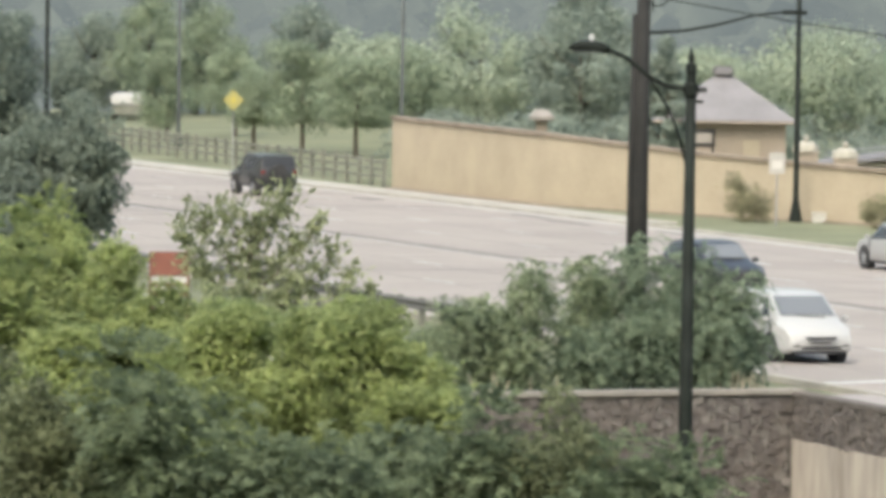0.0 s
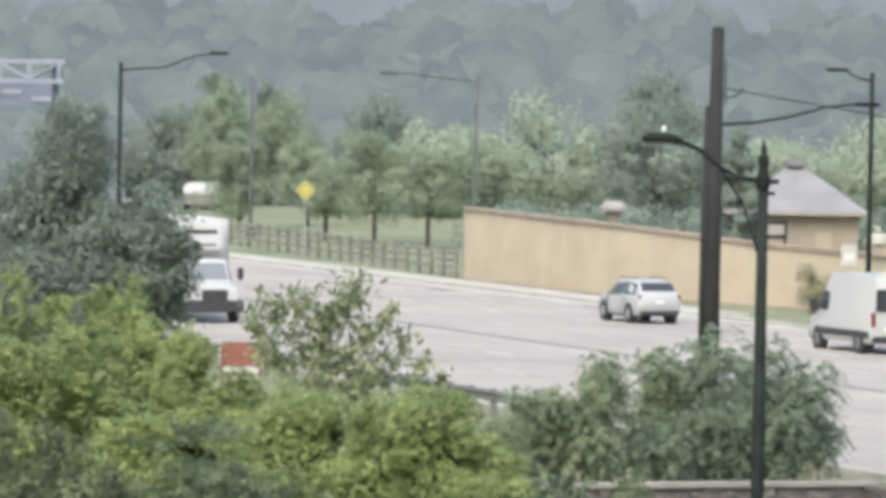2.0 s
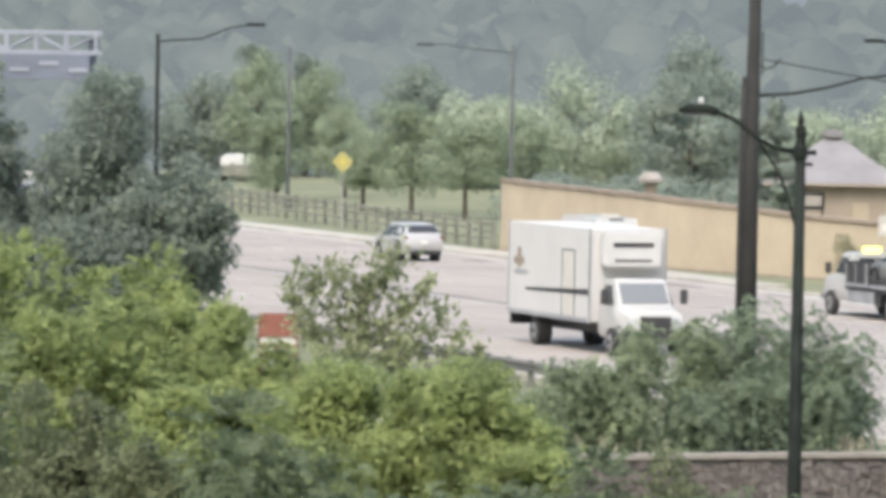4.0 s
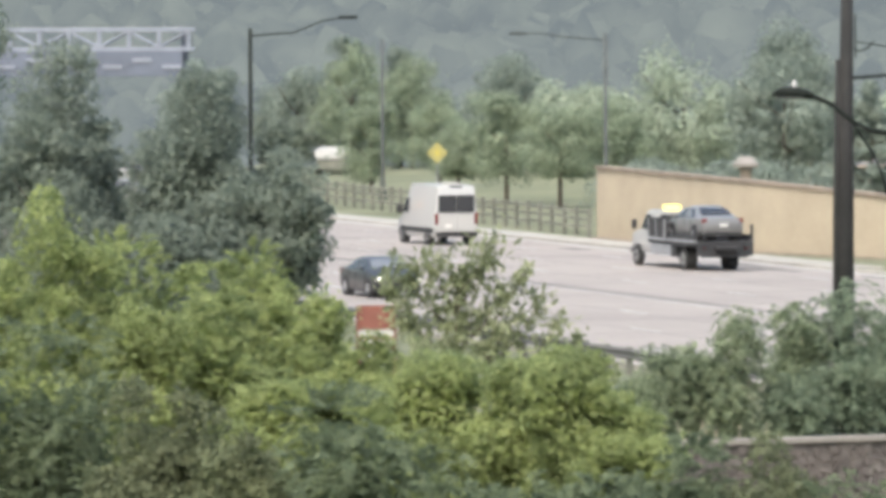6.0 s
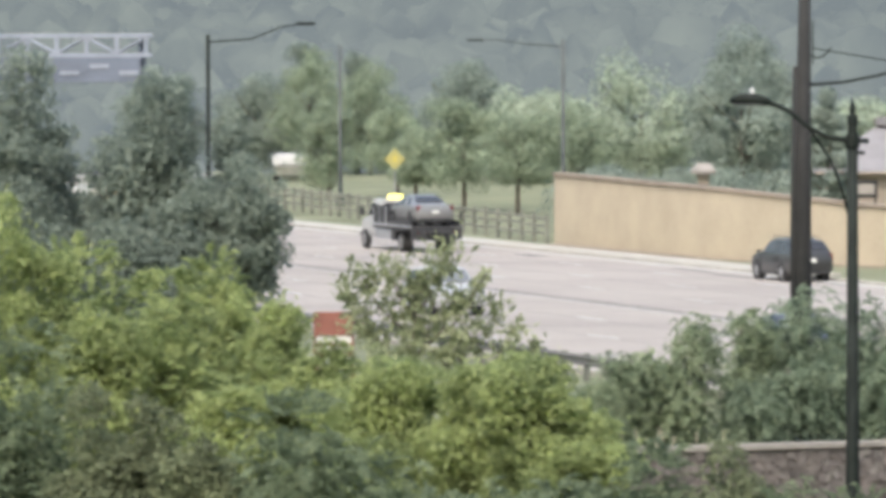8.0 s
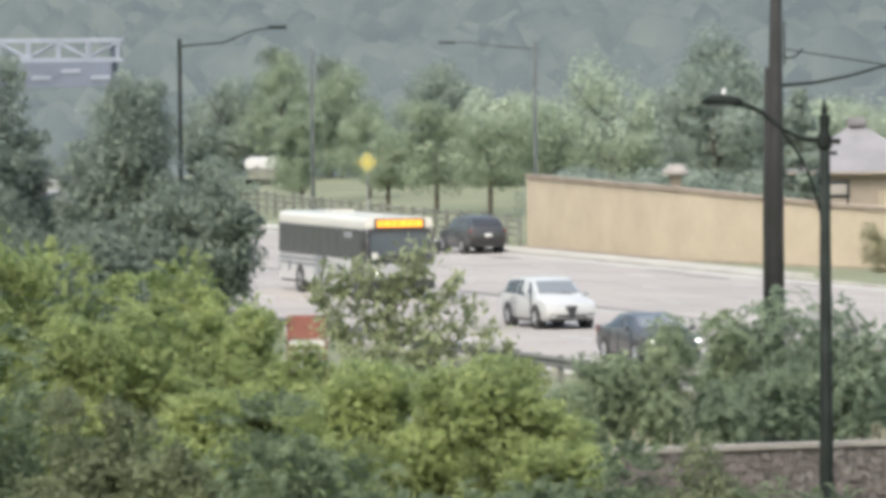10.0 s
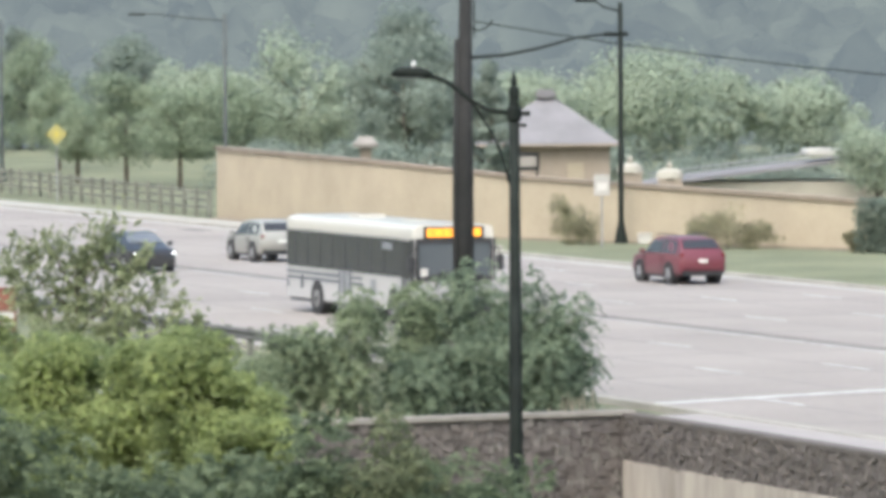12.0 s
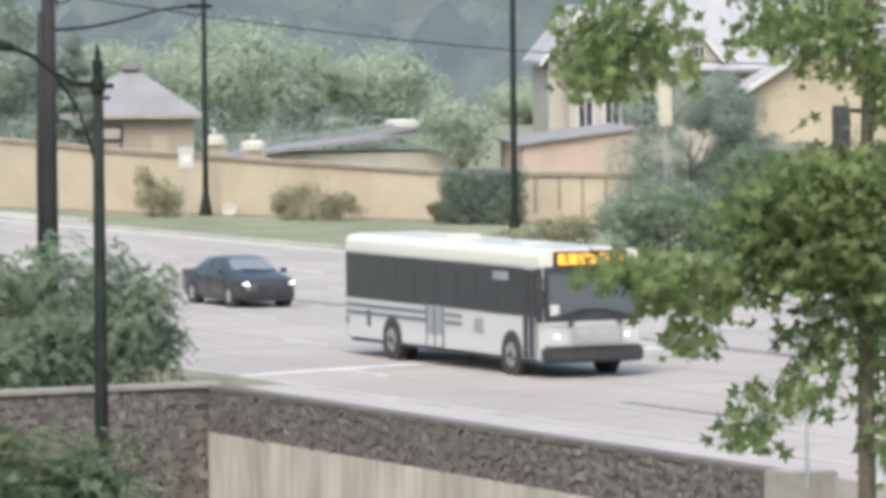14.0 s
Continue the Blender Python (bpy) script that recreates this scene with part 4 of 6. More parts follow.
# dark framed panel on the wall's top
t = thing("notice_board", pose(8.55, 262.0, -0.03), "dark framed notice board on two posts", "sign")
part("frame", box(-0.5, 0.5, -0.05, 0.05, 2.55, 3.35, 0.02), M_POLEWOOD, t)
part("panel", box(-0.38, 0.38, -0.07, -0.05, 2.72, 3.18), M_CAP, t)
for x in (-0.4, 0.4):
    part("post", box(x - 0.05, x + 0.05, -0.04, 0.04, 0, 2.56), M_POLEWOOD, t)


def pier(x, y, top, label):
    t = thing("gate_pier", pose(x, y, -0.03), label, "pier", "gate piers")
    part("shaft", box(-0.5, 0.5, -0.5, 0.5, 0, top - 0.75), M_STUCCODULL, t)
    part("cap", tube([(0, 0, top - 0.75), (0, 0, top - 0.68), (0, 0, top - 0.45), (0, 0, top - 0.3)], [0.62, 0.62, 0.55, 0.30], 12), M_HOUSE, t)
    part("finial", tube([(0, 0, top - 0.3), (0, 0, top - 0.18), (0, 0, top - 0.08), (0, 0, top)], [0.10, 0.14, 0.12, 0.03], 8), M_HOUSE, t)


pier(12.98, 260.2, 3.2, "stucco gate pier with a rounded pale cap")
pier(14.6, 258.4, 3.0, "stucco gate pier with a rounded pale cap")
t = thing("chimney", pose(1.44, 274, -0.03), "pale chimney with a small hipped cap", "chimney")
part("shaft", box(-0.26, 0.26, -0.26, 0.26, 0, 3.38, 0.02), M_STUCCODULL, t)
part("collar", box(-0.34, 0.34, -0.34, 0.34, 3.26, 3.38, 0.02), M_CAP, t)
part("cap", hip_roof(-0.32, 0.32, -0.32, 0.32, 3.53, 3.86, 0.26), M_CAP, t)

# low shed roofs with a rail behind the wall
t = thing("shed", pose(19.0, 266.0, -0.03), "low shed with a sloping pale roof behind the wall", "shed")
part("wall", box(-4.5, 5.5, -1.5, 3, 0, 1.9), M_HOUSE, t)
bm = prism([(-5.2, 1.7), (5.8, 3.0), (5.8, 3.15), (-5.2, 1.85)], -2.0, 3.5)
part("roof", bm, M_ROOF, t)
for z in (0.25, 0.45):
    part("rail", tube([(-5.0, -1.9, 1.85 + z), (2.2, -1.9, 2.75 + z)], 0.035, 6), M_GALV, t)
part("awning", box(2.0, 4.5, -1.8, 1, 3.05, 3.35, 0.05), M_TRIM, t)


def gable_block(t, x0, x1, y0, y1, z1, ridge, wall, roof, over=0.4, front=True):
    part("wall", prism([(x0, 0), (x1, 0), (x1, z1), ((x0 + x1) / 2, ridge), (x0, z1)], y0, y1), wall, t)
    xm = (x0 + x1) / 2
    k = (ridge - z1) / (xm - x0)
    for a in (-1, 1):
        e = xm + a * (xm - x0 + over)
        ze = z1 - k * over
        bm = prism([(xm, ridge + 0.02), (xm, ridge + 0.22), (e, ze + 0.22), (e, ze + 0.02)], y0 - over, y1 + over)
        part("roof", bm, roof, t)
        bm = prism([(xm, ridge - 0.05), (xm, ridge + 0.24), (e, ze + 0.24), (e, ze - 0.05)], y0 - over - 0.06, y0 - over - 0.005)
        part("bargeboard", bm, M_TRIM, t)


def window(t, x, z, w, h, y):
    win = part("window", box(x - w / 2, x + w / 2, y - 0.06, y - 0.002, z, z + h, 0.02), M_TRIM, t)
    part("pane", box(x - w / 2 + 0.1, x + w / 2 - 0.1, y - 0.075, y - 0.062, z + 0.1, z + h - 0.1), M_GLASS, win)
    part("glazing_bar", box(x - 0.03, x + 0.03, y - 0.085, y - 0.076, z + 0.1, z + h - 0.1), M_TRIM, win)


M_PALEROOF = material("pale_shingle", (0.30, 0.293, 0.31), 0.9, 0.12, 0.9, 0.3)
t = thing("townhouse", pose(30.55, 266, -0.03), "pale townhouse with gables and grey shingle roofs", "house")
gable_block(t, -2.3, 0.9, -1.0, 6, 6.2, 8.2, M_HOUSE, M_PALEROOF)
gable_block(t, -1.5, 1.2, -2.0, -1.1, 5.7, 7.5, M_HOUSE, M_PALEROOF, 0.3)
part("wall", box(1.2, 8.0, 0.5, 8, 0, 5.4), M_HOUSE, t)
part("roof", prism([(1.0, 5.3), (1.0, 5.5), (8.3, 5.5), (8.3, 5.3)], 0.0, 8.5), M_PALEROOF, t)
bm = bmesh.new()
v = [bm.verts.new(p) for p in ((0.2, -0.1, 5.45), (14.0, -0.1, 5.45), (14.0, 4.5, 9.2), (0.2, 4.5, 9.2), (0.2, 9.0, 5.45), (14.0, 9.0, 5.45))]
bm.faces.new((v[0], v[1], v[2], v[3])), bm.faces.new((v[3], v[2], v[5], v[4])), bm.faces.new((v[0], v[3], v[4])), bm.faces.new((v[1], v[5], v[2])), bm.faces.new((v[0], v[4], v[5], v[1]))
bmesh.ops.recalc_face_normals(bm, faces=bm.faces)
part("main_roof", bm, M_PALEROOF, t, "grey shingle main roof")
gable_block(t, 3.8, 5.6, 0.3, 3, 6.0, 7.1, M_HOUSE, M_PALEROOF, 0.25)
gable_block(t, 6.6, 13.2, -3.5, 5, 4.7, 6.8, M_STUCCO, M_PALEROOF)
for x, z in ((-0.75, 2.9), (-0.15, 5.5), (0.45, 2.9), (2.4, 2.9), (4.7, 3.0)):
    window(t, x, z, 0.8, 1.5, -2.0 if x < 1 else 0.5)
window(t, 4.7, 5.9, 0.6, 0.7, 0.3)
part("garage", prism([(-4.6, 0), (0.2, 0), (0.2, 3.05), (-4.6, 2.45)], -12, -2.1), material("garage_stucco", (0.40, 0.315, 0.262), 0.9, 0.12, 0.6), t)
part("garage_roof", prism([(-4.8, 2.44), (0.35, 3.08), (0.35, 3.17), (-4.8, 2.53)], -12.2, -2.0), M_ROOF, t)
part("downpipe", tube([(6.4, -0.1, 0.2), (6.4, -0.1, 5.0)], 0.06, 6), M_BLACK, t)
part("downpipe", tube([(1.0, -2.15, 0.2), (1.0, -2.15, 5.2)], 0.06, 6), M_BLACK, t)

# traffic signal that hangs among the leaves
t = thing("traffic_signal", pose(23.5, 150, -0.03), "dark traffic signal head on a mast", "traffic light")
part("mast", tube([(3.0, 0, 0), (3.0, 0, 6.0)], 0.12, 10), M_DARKMETAL, t)
part("mast_arm", tube([(3.0, 0, 5.9), (-0.2, 0, 6.1)], [0.08, 0.05], 8), M_DARKMETAL, t)
body = part("signal_body", box(-0.22, 0.22, -0.16, 0.16, 5.0, 6.2, 0.04), M_BLACK, t)
for z in (5.2, 5.6, 6.0):
    part("lens", tube([(0, -0.17, z), (0, -0.2, z)], 0.12, 12), M_BLACK, body)


# ---- stones of the retaining walls ----
def stones(wall, x0, x1, rows, height, low, seed, mats):
    """Rough stones in the mortar: 290 of them as pieces, the others in one mesh."""
    r = random.Random(seed)
    kinds = []
    for k in range(15):
        w, h, dep = r.uniform(0.10, 0.34), height * r.uniform(0.7, 1.25), r.uniform(0.015, 0.06)
        bm = box(0, w - 0.02, -dep, 0.02, 0, h)
        for v in bm.verts:
            v.co += Vector((r.uniform(-0.045, 0.045), r.uniform(-0.025, 0.025) if v.co.y < 0 else 0, r.uniform(-0.04, 0.04)))
        kinds.append((w, finish(bm, "stone", mats[k % len(mats)])))
    spots = []
    for j in range(rows):
        x = x1 - 0.1 - r.uniform(0, 0.3)
        while x > x0 + 0.4:
            w, me = r.choice(kinds)
            x -= w
            spots.append((x, me, pose(x, -0.2, low + j * height + r.uniform(-0.05, 0.05), 0, r.uniform(-25, 25), 0)))
    spots.sort(key=lambda q: -q[0])
    for x, me, m in spots[:290]:
        o = new("stone", me)
        o.parent, o.matrix_basis = wall, m
    bm = bmesh.new()
    for x, me, m in spots[290:]:
        old = len(bm.verts)
        bm.from_mesh(me)
        bm.verts.ensure_lookup_table()
        for v in bm.verts[old:]:
            v.co = m @ v.co
    o = part("stonework", bm, mats[0], wall)
    tagged(o, kind="stuff")


STONES = [material("stone_brown", (0.132, 0.115, 0.109), 0.95, 0.35, 3.0, 0.5), material("stone_grey", (0.168, 0.153, 0.146), 0.95, 0.35, 3.0, 0.5), material("stone_dark", (0.112, 0.098, 0.094), 0.95, 0.35, 3.0, 0.5)]
stones(wall_l, len_l - 11.5, len_l, 18, 0.145, -2.6, 21, STONES)
stones(wall_r, 0.05, len_r - 0.1, 7, 0.135, -0.92, 22, STONES)


# ---- vehicles: x ahead, y to the left, origin on the road under the middle ----
def paint(name, color, metal=0.3):
    m = plain(name, color, 0.35, metal * 0.5, 0.55)
    return m


# stations from tail to nose: x, sill, shoulder, top, half width, half width of the top
SHAPES = {
    "sedan": dict(rows=[(-2.38, .40, .78, .86, .74, .66), (-2.28, .30, .92, 1.00, .86, .74), (-1.62, .22, .96, 1.06, .91, .74), (-0.85, .20, .96, 1.38, .915, .60),
                        (-0.1, .20, .94, 1.44, .915, .63), (0.42, .20, .93, 1.38, .915, .62), (1.25, .20, .91, .99, .91, .76), (1.95, .22, .82, .89, .88, .70), (2.28, .28, .68, .76, .80, .62), (2.38, .36, .52, .60, .70, .55)],
                  rear=(2, 3), front=(5, 6), axles=(-1.38, 1.42), r=0.33),
    "suv": dict(rows=[(-2.34, .48, .92, 1.0, .80, .72), (-2.24, .36, 1.06, 1.20, .90, .78), (-1.80, .28, 1.08, 1.60, .92, .68), (-0.8, .25, 1.05, 1.68, .93, .69),
                      (0.0, .25, 1.03, 1.67, .93, .69), (0.45, .25, 1.03, 1.61, .93, .67), (1.18, .25, 1.01, 1.10, .92, .78), (1.95, .27, .94, 1.01, .90, .74), (2.26, .35, .78, .86, .84, .66), (2.34, .46, .60, .68, .75, .60)],
                rear=(1, 2), front=(5, 6), axles=(-1.36, 1.38), r=0.36),
    "minivan": dict(rows=[(-2.52, .45, .95, 1.05, .84, .76), (-2.45, .34, 1.06, 1.20, .95, .84), (-2.15, .26, 1.08, 1.68, .97, .74), (-1.0, .22, 1.05, 1.76, .985, .76),
                          (0.3, .22, 1.02, 1.76, .985, .76), (0.85, .22, 1.00, 1.68, .985, .74), (1.72, .22, .98, 1.08, .97, .84), (2.25, .25, .86, .95, .92, .74), (2.48, .32, .68, .76, .84, .66), (2.54, .42, .54, .62, .74, .60)],
                    rear=(1, 2), front=(5, 6), axles=(-1.52, 1.50), r=0.34),
    "jeep": dict(rows=[(-2.12, .55, 1.05, 1.12, .80, .76), (-2.08, .50, 1.12, 1.22, .86, .80), (-2.00, .45, 1.12, 1.82, .88, .76), (-1.0, .42, 1.12, 1.86, .88, .76),
                       (0.0, .42, 1.12, 1.86, .88, .76), (0.30, .42, 1.12, 1.80, .88, .75), (0.72, .42, 1.10, 1.18, .86, .78), (1.55, .45, 1.05, 1.14, .80, .70), (1.95, .50, .98, 1.08, .74, .66), (2.02, .55, .85, .95, .70, .62)],
                 rear=(1, 2), front=(5, 6), axles=(-1.25, 1.28), r=0.40),
}


def loft(rows):
    bm = bmesh.new()
    rings = []
    for x, zb, zs, zt, wb, wt in rows:
        half = [(wb * 0.90, zb), (wb * 0.98, zb + 0.12 * (zs - zb)), (wb, zb + 0.55 * (zs - zb)), (wb * 0.97, zs), (wt, zt - 0.03), (wt * 0.82, zt)]
        rings.append([bm.verts.new((x, y, z)) for y, z in half] + [bm.verts.new((x, -y, z)) for y, z in half[::-1]])
    n = len(rings[0])
    for a, b in zip(rings, rings[1:]):
        for k in range(n):
            bm.faces.new((a[k], a[(k + 1) % n], b[(k + 1) % n], b[k]))
    bm.faces.new(rings[0]), bm.faces.new(rings[-1][::-1])
    bmesh.ops.recalc_face_normals(bm, faces=bm.faces)
    return bm


def soft_part(name, bm, mat, parent, label="", angle=38):
    me = finish(bm, name, mat, True)
    me.set_sharp_from_angle(angle=radians(angle))
    ob = new(name, me)
    ob.parent = parent
    if label:
        ob["label"] = label
    return ob


def sheet(corners, thick, bm=None):
    """A thin pane through corners, raised along its normal."""
    bm = bm or bmesh.new()
    pts = [Vector(c) for c in corners]
    nrm = (pts[1] - pts[0]).cross(pts[-1] - pts[0]).normalized() * thick
    a, b = [bm.verts.new(p - nrm) for p in pts], [bm.verts.new(p + nrm) for p in pts]
    n = len(pts)
    bm.faces.new(b), bm.faces.new(a[::-1])
    for k in range(n):
        bm.faces.new((a[k], a[(k + 1) % n], b[(k + 1) % n], b[k]))
    bmesh.ops.recalc_face_normals(bm, faces=bm.faces)
    return bm


WHEELS = {}


def wheels(car, axles, half, r, width=0.22, rim=M_RIM, arch=True, dual=(), face=M_BLACK):
    made = []
    for ax in axles:
        for side in (-1, 1):
            w = thing("wheel", pose(ax, side * (half - width / 2 + 0.015), r), "", "")
            w.parent = car
            y0, y1 = -width / 2, width / 2
            if ax in dual:
                y0, y1 = (y0 - width, y1) if side > 0 else (y0, y1 + width)
            part("tyre", tube([(0, y0, 0), (0, y0 + 0.02, 0), (0, y1 - 0.02, 0), (0, y1, 0)], [r * 0.93, r, r, r * 0.93], 24), M_TYRE, w, smooth=False)
            out = y1 if side > 0 else y0
            bm = tube([(0, out - 0.03 * side, 0), (0, out + 0.006 * side, 0)], [r * 0.30, r * 0.24], 12)
            for k in range(5):
                a = k * 2 * math.pi / 5
                box(-0.05, 0.05, -0.012, 0.012, 0.1 * r, 0.62 * r, bm=bm, m=Matrix.Translation((0, out, 0)) @ Matrix.Rotation(a, 4, "Y"))
            k = 0.68 if rim is M_RIM else 0.58
            bm2 = tube([(0, out - 0.035 * side, 0), (0, out + 0.002 * side, 0)], [r * k, r * k], 20)
            if rim is not M_RIM:
                part("hub", tube([(0, out, 0), (0, out + 0.05 * side, 0)], [r * 0.2, r * 0.14], 10), M_BLACK, w)
                for q in range(10):
                    a = 0.628 * q
                    tube([(r * 0.45 * math.cos(a), out, r * 0.45 * math.sin(a)), (r * 0.45 * math.cos(a), out + 0.012 * side, r * 0.45 * math.sin(a))], 0.035, 6, bm)
            part("rim", bm2, face if rim is M_RIM else rim, w)
            part("spokes", bm, rim, w)
            made.append((w, r))
            if arch:
                part("wheel_arch", tube([(ax, side * (half - 0.25), r + 0.02), (ax, side * (half + 0.004), r + 0.02)], r + 0.075, 24), M_BLACK, car)
    WHEELS[car.name] = made


def car(kind, name, colour, label, lights=False, scale=(1, 1, 1), roof_rack=False, face="mesh", bright=False):
    sh = SHAPES[kind]
    kx, ky, kz = scale
    rows = [(x * kx, zb * kz, zs * kz, zt * kz, wb * ky, wt * ky) for x, zb, zs, zt, wb, wt in sh["rows"]]
    axles, r = [a * kx for a in sh["axles"]], sh["r"]
    t = thing(name, Matrix.Identity(4), label, "car")
    soft_part("body", loft(rows), colour, t)
    half = max(q[4] for q in rows)
    # glass
    (ra, rb), (fa, fb) = sh["rear"], sh["front"]
    for nm, i, j, mat in (("rear_window", ra, rb, M_GLASS), ("windscreen", fb, fa, M_WINDSCREEN)):
        lo, hi = rows[i], rows[j]
        q = []
        for f, s in ((0.14, 1), (0.90, 1), (0.90, -1), (0.14, -1)):
            x, z, w = (lo[k] + f * (hi[k] - lo[k]) for k in (0, 3, 5))
            q.append((x, s * w * 0.90, z))
        out = 1 if nm == "windscreen" else -1
        part(nm, sheet([(x + 0.012 * out, y, z + 0.012) for x, y, z in q], 0.006), mat, t)
    x_split = (rows[rb][0] + rows[fa][0]) / 2 + 0.05
    for side in (-1, 1):
        def at(x, f):
            for a, b in zip(rows, rows[1:]):
                if a[0] <= x <= b[0]:
                    k = (x - a[0]) / (b[0] - a[0])
                    zs, zt, wb, wt = (a[m] + k * (b[m] - a[m]) for m in (2, 3, 4, 5))
                    zt -= 0.03
                    return (x, side * (wb * 0.97 + f * (wt - wb * 0.97) + 0.006), zs + f * (zt - zs))
        xr, xf = rows[rb][0], rows[fa][0]
        x_low_r, x_low_f = xr - (0.45 if kind == "sedan" else 0.12), xf + 0.55
        for a0, a1, b0, b1 in ((x_low_r, x_split - 0.05, xr + 0.05, x_split - 0.05), (x_split + 0.05, x_low_f, x_split + 0.05, xf - 0.02)):
            part("side_window", sheet([at(a0, 0.08), at(a1, 0.08), at(b1, 0.88), at(b0, 0.88)], 0.005), M_GLASS, t)
        # doors' gap lines and mirror
        part("mirror", box(rows[fb][0] - 0.38, rows[fb][0] - 0.18, side * (half + 0.10) - 0.09, side * (half + 0.10) + 0.09, rows[fb][2] + 0.03, rows[fb][2] + 0.18, 0.04), M_BLACK if kind == "jeep" else colour, t)
        part("sill", box(axles[0] + r + 0.1, axles[1] - r - 0.1, side * (half - 0.06) - 0.03, side * (half - 0.06) + 0.03, rows[4][1] - 0.02, rows[4][1] + 0.10, 0.02), M_BLACK, t)
        part("headlight", box(rows[-2][0] - 0.30, rows[-2][0] + 0.02, side * 0.60 - 0.20, side * 0.60 + 0.20, rows[-2][2] - 0.05, rows[-2][2] + 0.055, 0.04), M_LAMP_ON if lights else M_LAMP_OFF, t, "lit headlamp" if lights else "")
        part("tail_light", box(rows[1][0] - 0.06, rows[1][0] + 0.22, side * (half - 0.16) - 0.10, side * (half - 0.16) + 0.10, rows[1][2] - 0.16, rows[1][2] + 0.06, 0.03), M_TAIL, t)
    nose, tail = rows[-1][0], rows[0][0]
    # nose: grille, bumper skin, lower intake, fog lamps
    zg, zl = rows[-1][2], rows[-1][1]
    outline = {"mesh": [(-0.40, 0.14), (0.40, 0.14), (0.36, -0.16), (-0.36, -0.16)],
               "shield": [(-0.20, 0.16), (0.20, 0.16), (0.05, -0.26), (-0.05, -0.26)],
               "smile": [(-0.44, 0.12), (0.44, 0.12), (0.26, -0.04), (-0.26, -0.04)]}[face]
    grille = part("grille", prism(outline, 0, 0.16, bevel=0.01), M_BLACK, t)
    grille.data.transform(Matrix.Translation((nose - 0.11, 0, zg + 0.02)) @ Matrix.Rotation(radians(90), 4, "Z") @ Matrix.Rotation(radians(180), 4, "Z"))
    if face == "smile":
        part("trim_bar", box(nose + 0.03, nose + 0.065, -0.38, 0.38, zg + 0.03, zg + 0.06, 0.01), M_RIM, grille)
    part("front_bumper", box(nose - 0.22, nose + 0.03, -0.78, 0.78, zl - 0.10, zl + 0.06, 0.05), colour, t)
    part("lower_intake", box(nose - 0.2, nose + 0.045, -0.56, 0.56, zl - 0.06, zl + 0.03, 0.02), M_BLACK, t)
    part("splitter", box(nose - 0.3, nose + 0.01, -0.74, 0.74, zl - 0.17, zl - 0.10, 0.02), M_BLACK, t)
    for side in (-1, 1):
        part("fog_lamp", box(nose - 0.2, nose + 0.02, side * 0.66 - 0.09, side * 0.66 + 0.09, zl + 0.0, zl + 0.07, 0.02), M_BLACK, t)
        # gaps between the doors, handles, dark pillar
        for x in (axles[0] + 0.42, x_split, rows[fb][0] - 0.22):
            za, zb = rows[4][1] + 0.14, rows[4][2] - 0.04
            part("door_gap", box(x - 0.012, x + 0.012, side * half * 0.99 - 0.02, side * half * 0.99 + 0.014, za, zb), M_BLACK, t)
        for x in (axles[0] + 0.58, x_split + 0.14):
            part("door_handle", box(x, x + 0.18, side * (half + 0.0) - 0.02, side * (half + 0.0) + 0.025, rows[4][2] - 0.16, rows[4][2] - 0.12, 0.01), colour, t)
    part("rear_bumper", box(tail - 0.05, tail + 0.2, -0.80, 0.80, rows[0][1] + 0.02, rows[0][1] + 0.22, 0.05), colour, t)
    part("rear_skirt", box(tail - 0.03, tail + 0.3, -0.78, 0.78, rows[0][1] - 0.16, rows[0][1] + 0.03, 0.04), M_BLACK, t)
    part("wiper", tube([(rows[fb][0] - 0.05, 0.45, rows[fb][3] + 0.05), (rows[fb][0] - 0.12, -0.35, rows[fb][3] + 0.10)], 0.012, 5), M_BLACK, t)
    part("number_plate", box(tail - 0.035, tail + 0.05, -0.16, 0.16, rows[0][2] - 0.14, rows[0][2] - 0.02), M_PLATE, t)
    if roof_rack:
        for side in (-1, 1):
            part("roof_rail", tube([(-1.5 * kx, side * rows[3][5] * 0.9, rows[3][3] + 0.02), (-1.3 * kx, side * rows[3][5] * 0.9, rows[3][3] + 0.07), (0.2 * kx, side * rows[3][5] * 0.9, rows[3][3] + 0.06), (0.4 * kx, side * rows[3][5] * 0.9, rows[3][3])], 0.02, 6), M_BLACK, t)
    wheels(t, axles, half, r, face=M_RIMWHITE if bright else M_BLACK)
    if kind == "jeep":
        part("spare_wheel", tube([(tail - 0.24, 0.05, 1.05), (tail - 0.03, 0.05, 1.05)], 0.38, 20), M_TYRE, t)
        for side in (-1, 1):
            for ax in axles:
                part("fender", box(ax - 0.55, ax + 0.55, side * (half + 0.0) - 0.12, side * (half + 0.0) + 0.12, 0.82, 0.90, 0.03), M_BLACK, t)
    return t


PAINT_WHITE = paint("white_paint", (0.42, 0.42, 0.415), 0.0)
PAINT_SILVER = paint("silver_paint", (0.40, 0.40, 0.405), 0.3)
PAINT_BEIGE = paint("champagne_paint", (0.32, 0.315, 0.29), 0.3)
PAINT_BLACK = paint("black_paint", (0.028, 0.028, 0.03), 0.0)
PAINT_CHAR = paint("charcoal_paint", (0.032, 0.032, 0.034), 0.0)
PAINT_GREY = paint("grey_paint", (0.065, 0.064, 0.067), 0.1)
PAINT_RED = paint("red_paint", (0.15, 0.036, 0.05), 0.1)

jeep = car("jeep", "offroader", PAINT_BLACK, "boxy black off-road car with spare wheel", scale=(1.12, 1, 1))
suv_a = car("suv", "suv", PAINT_SILVER, "silver-white crossover with tinted windows", roof_rack=True)
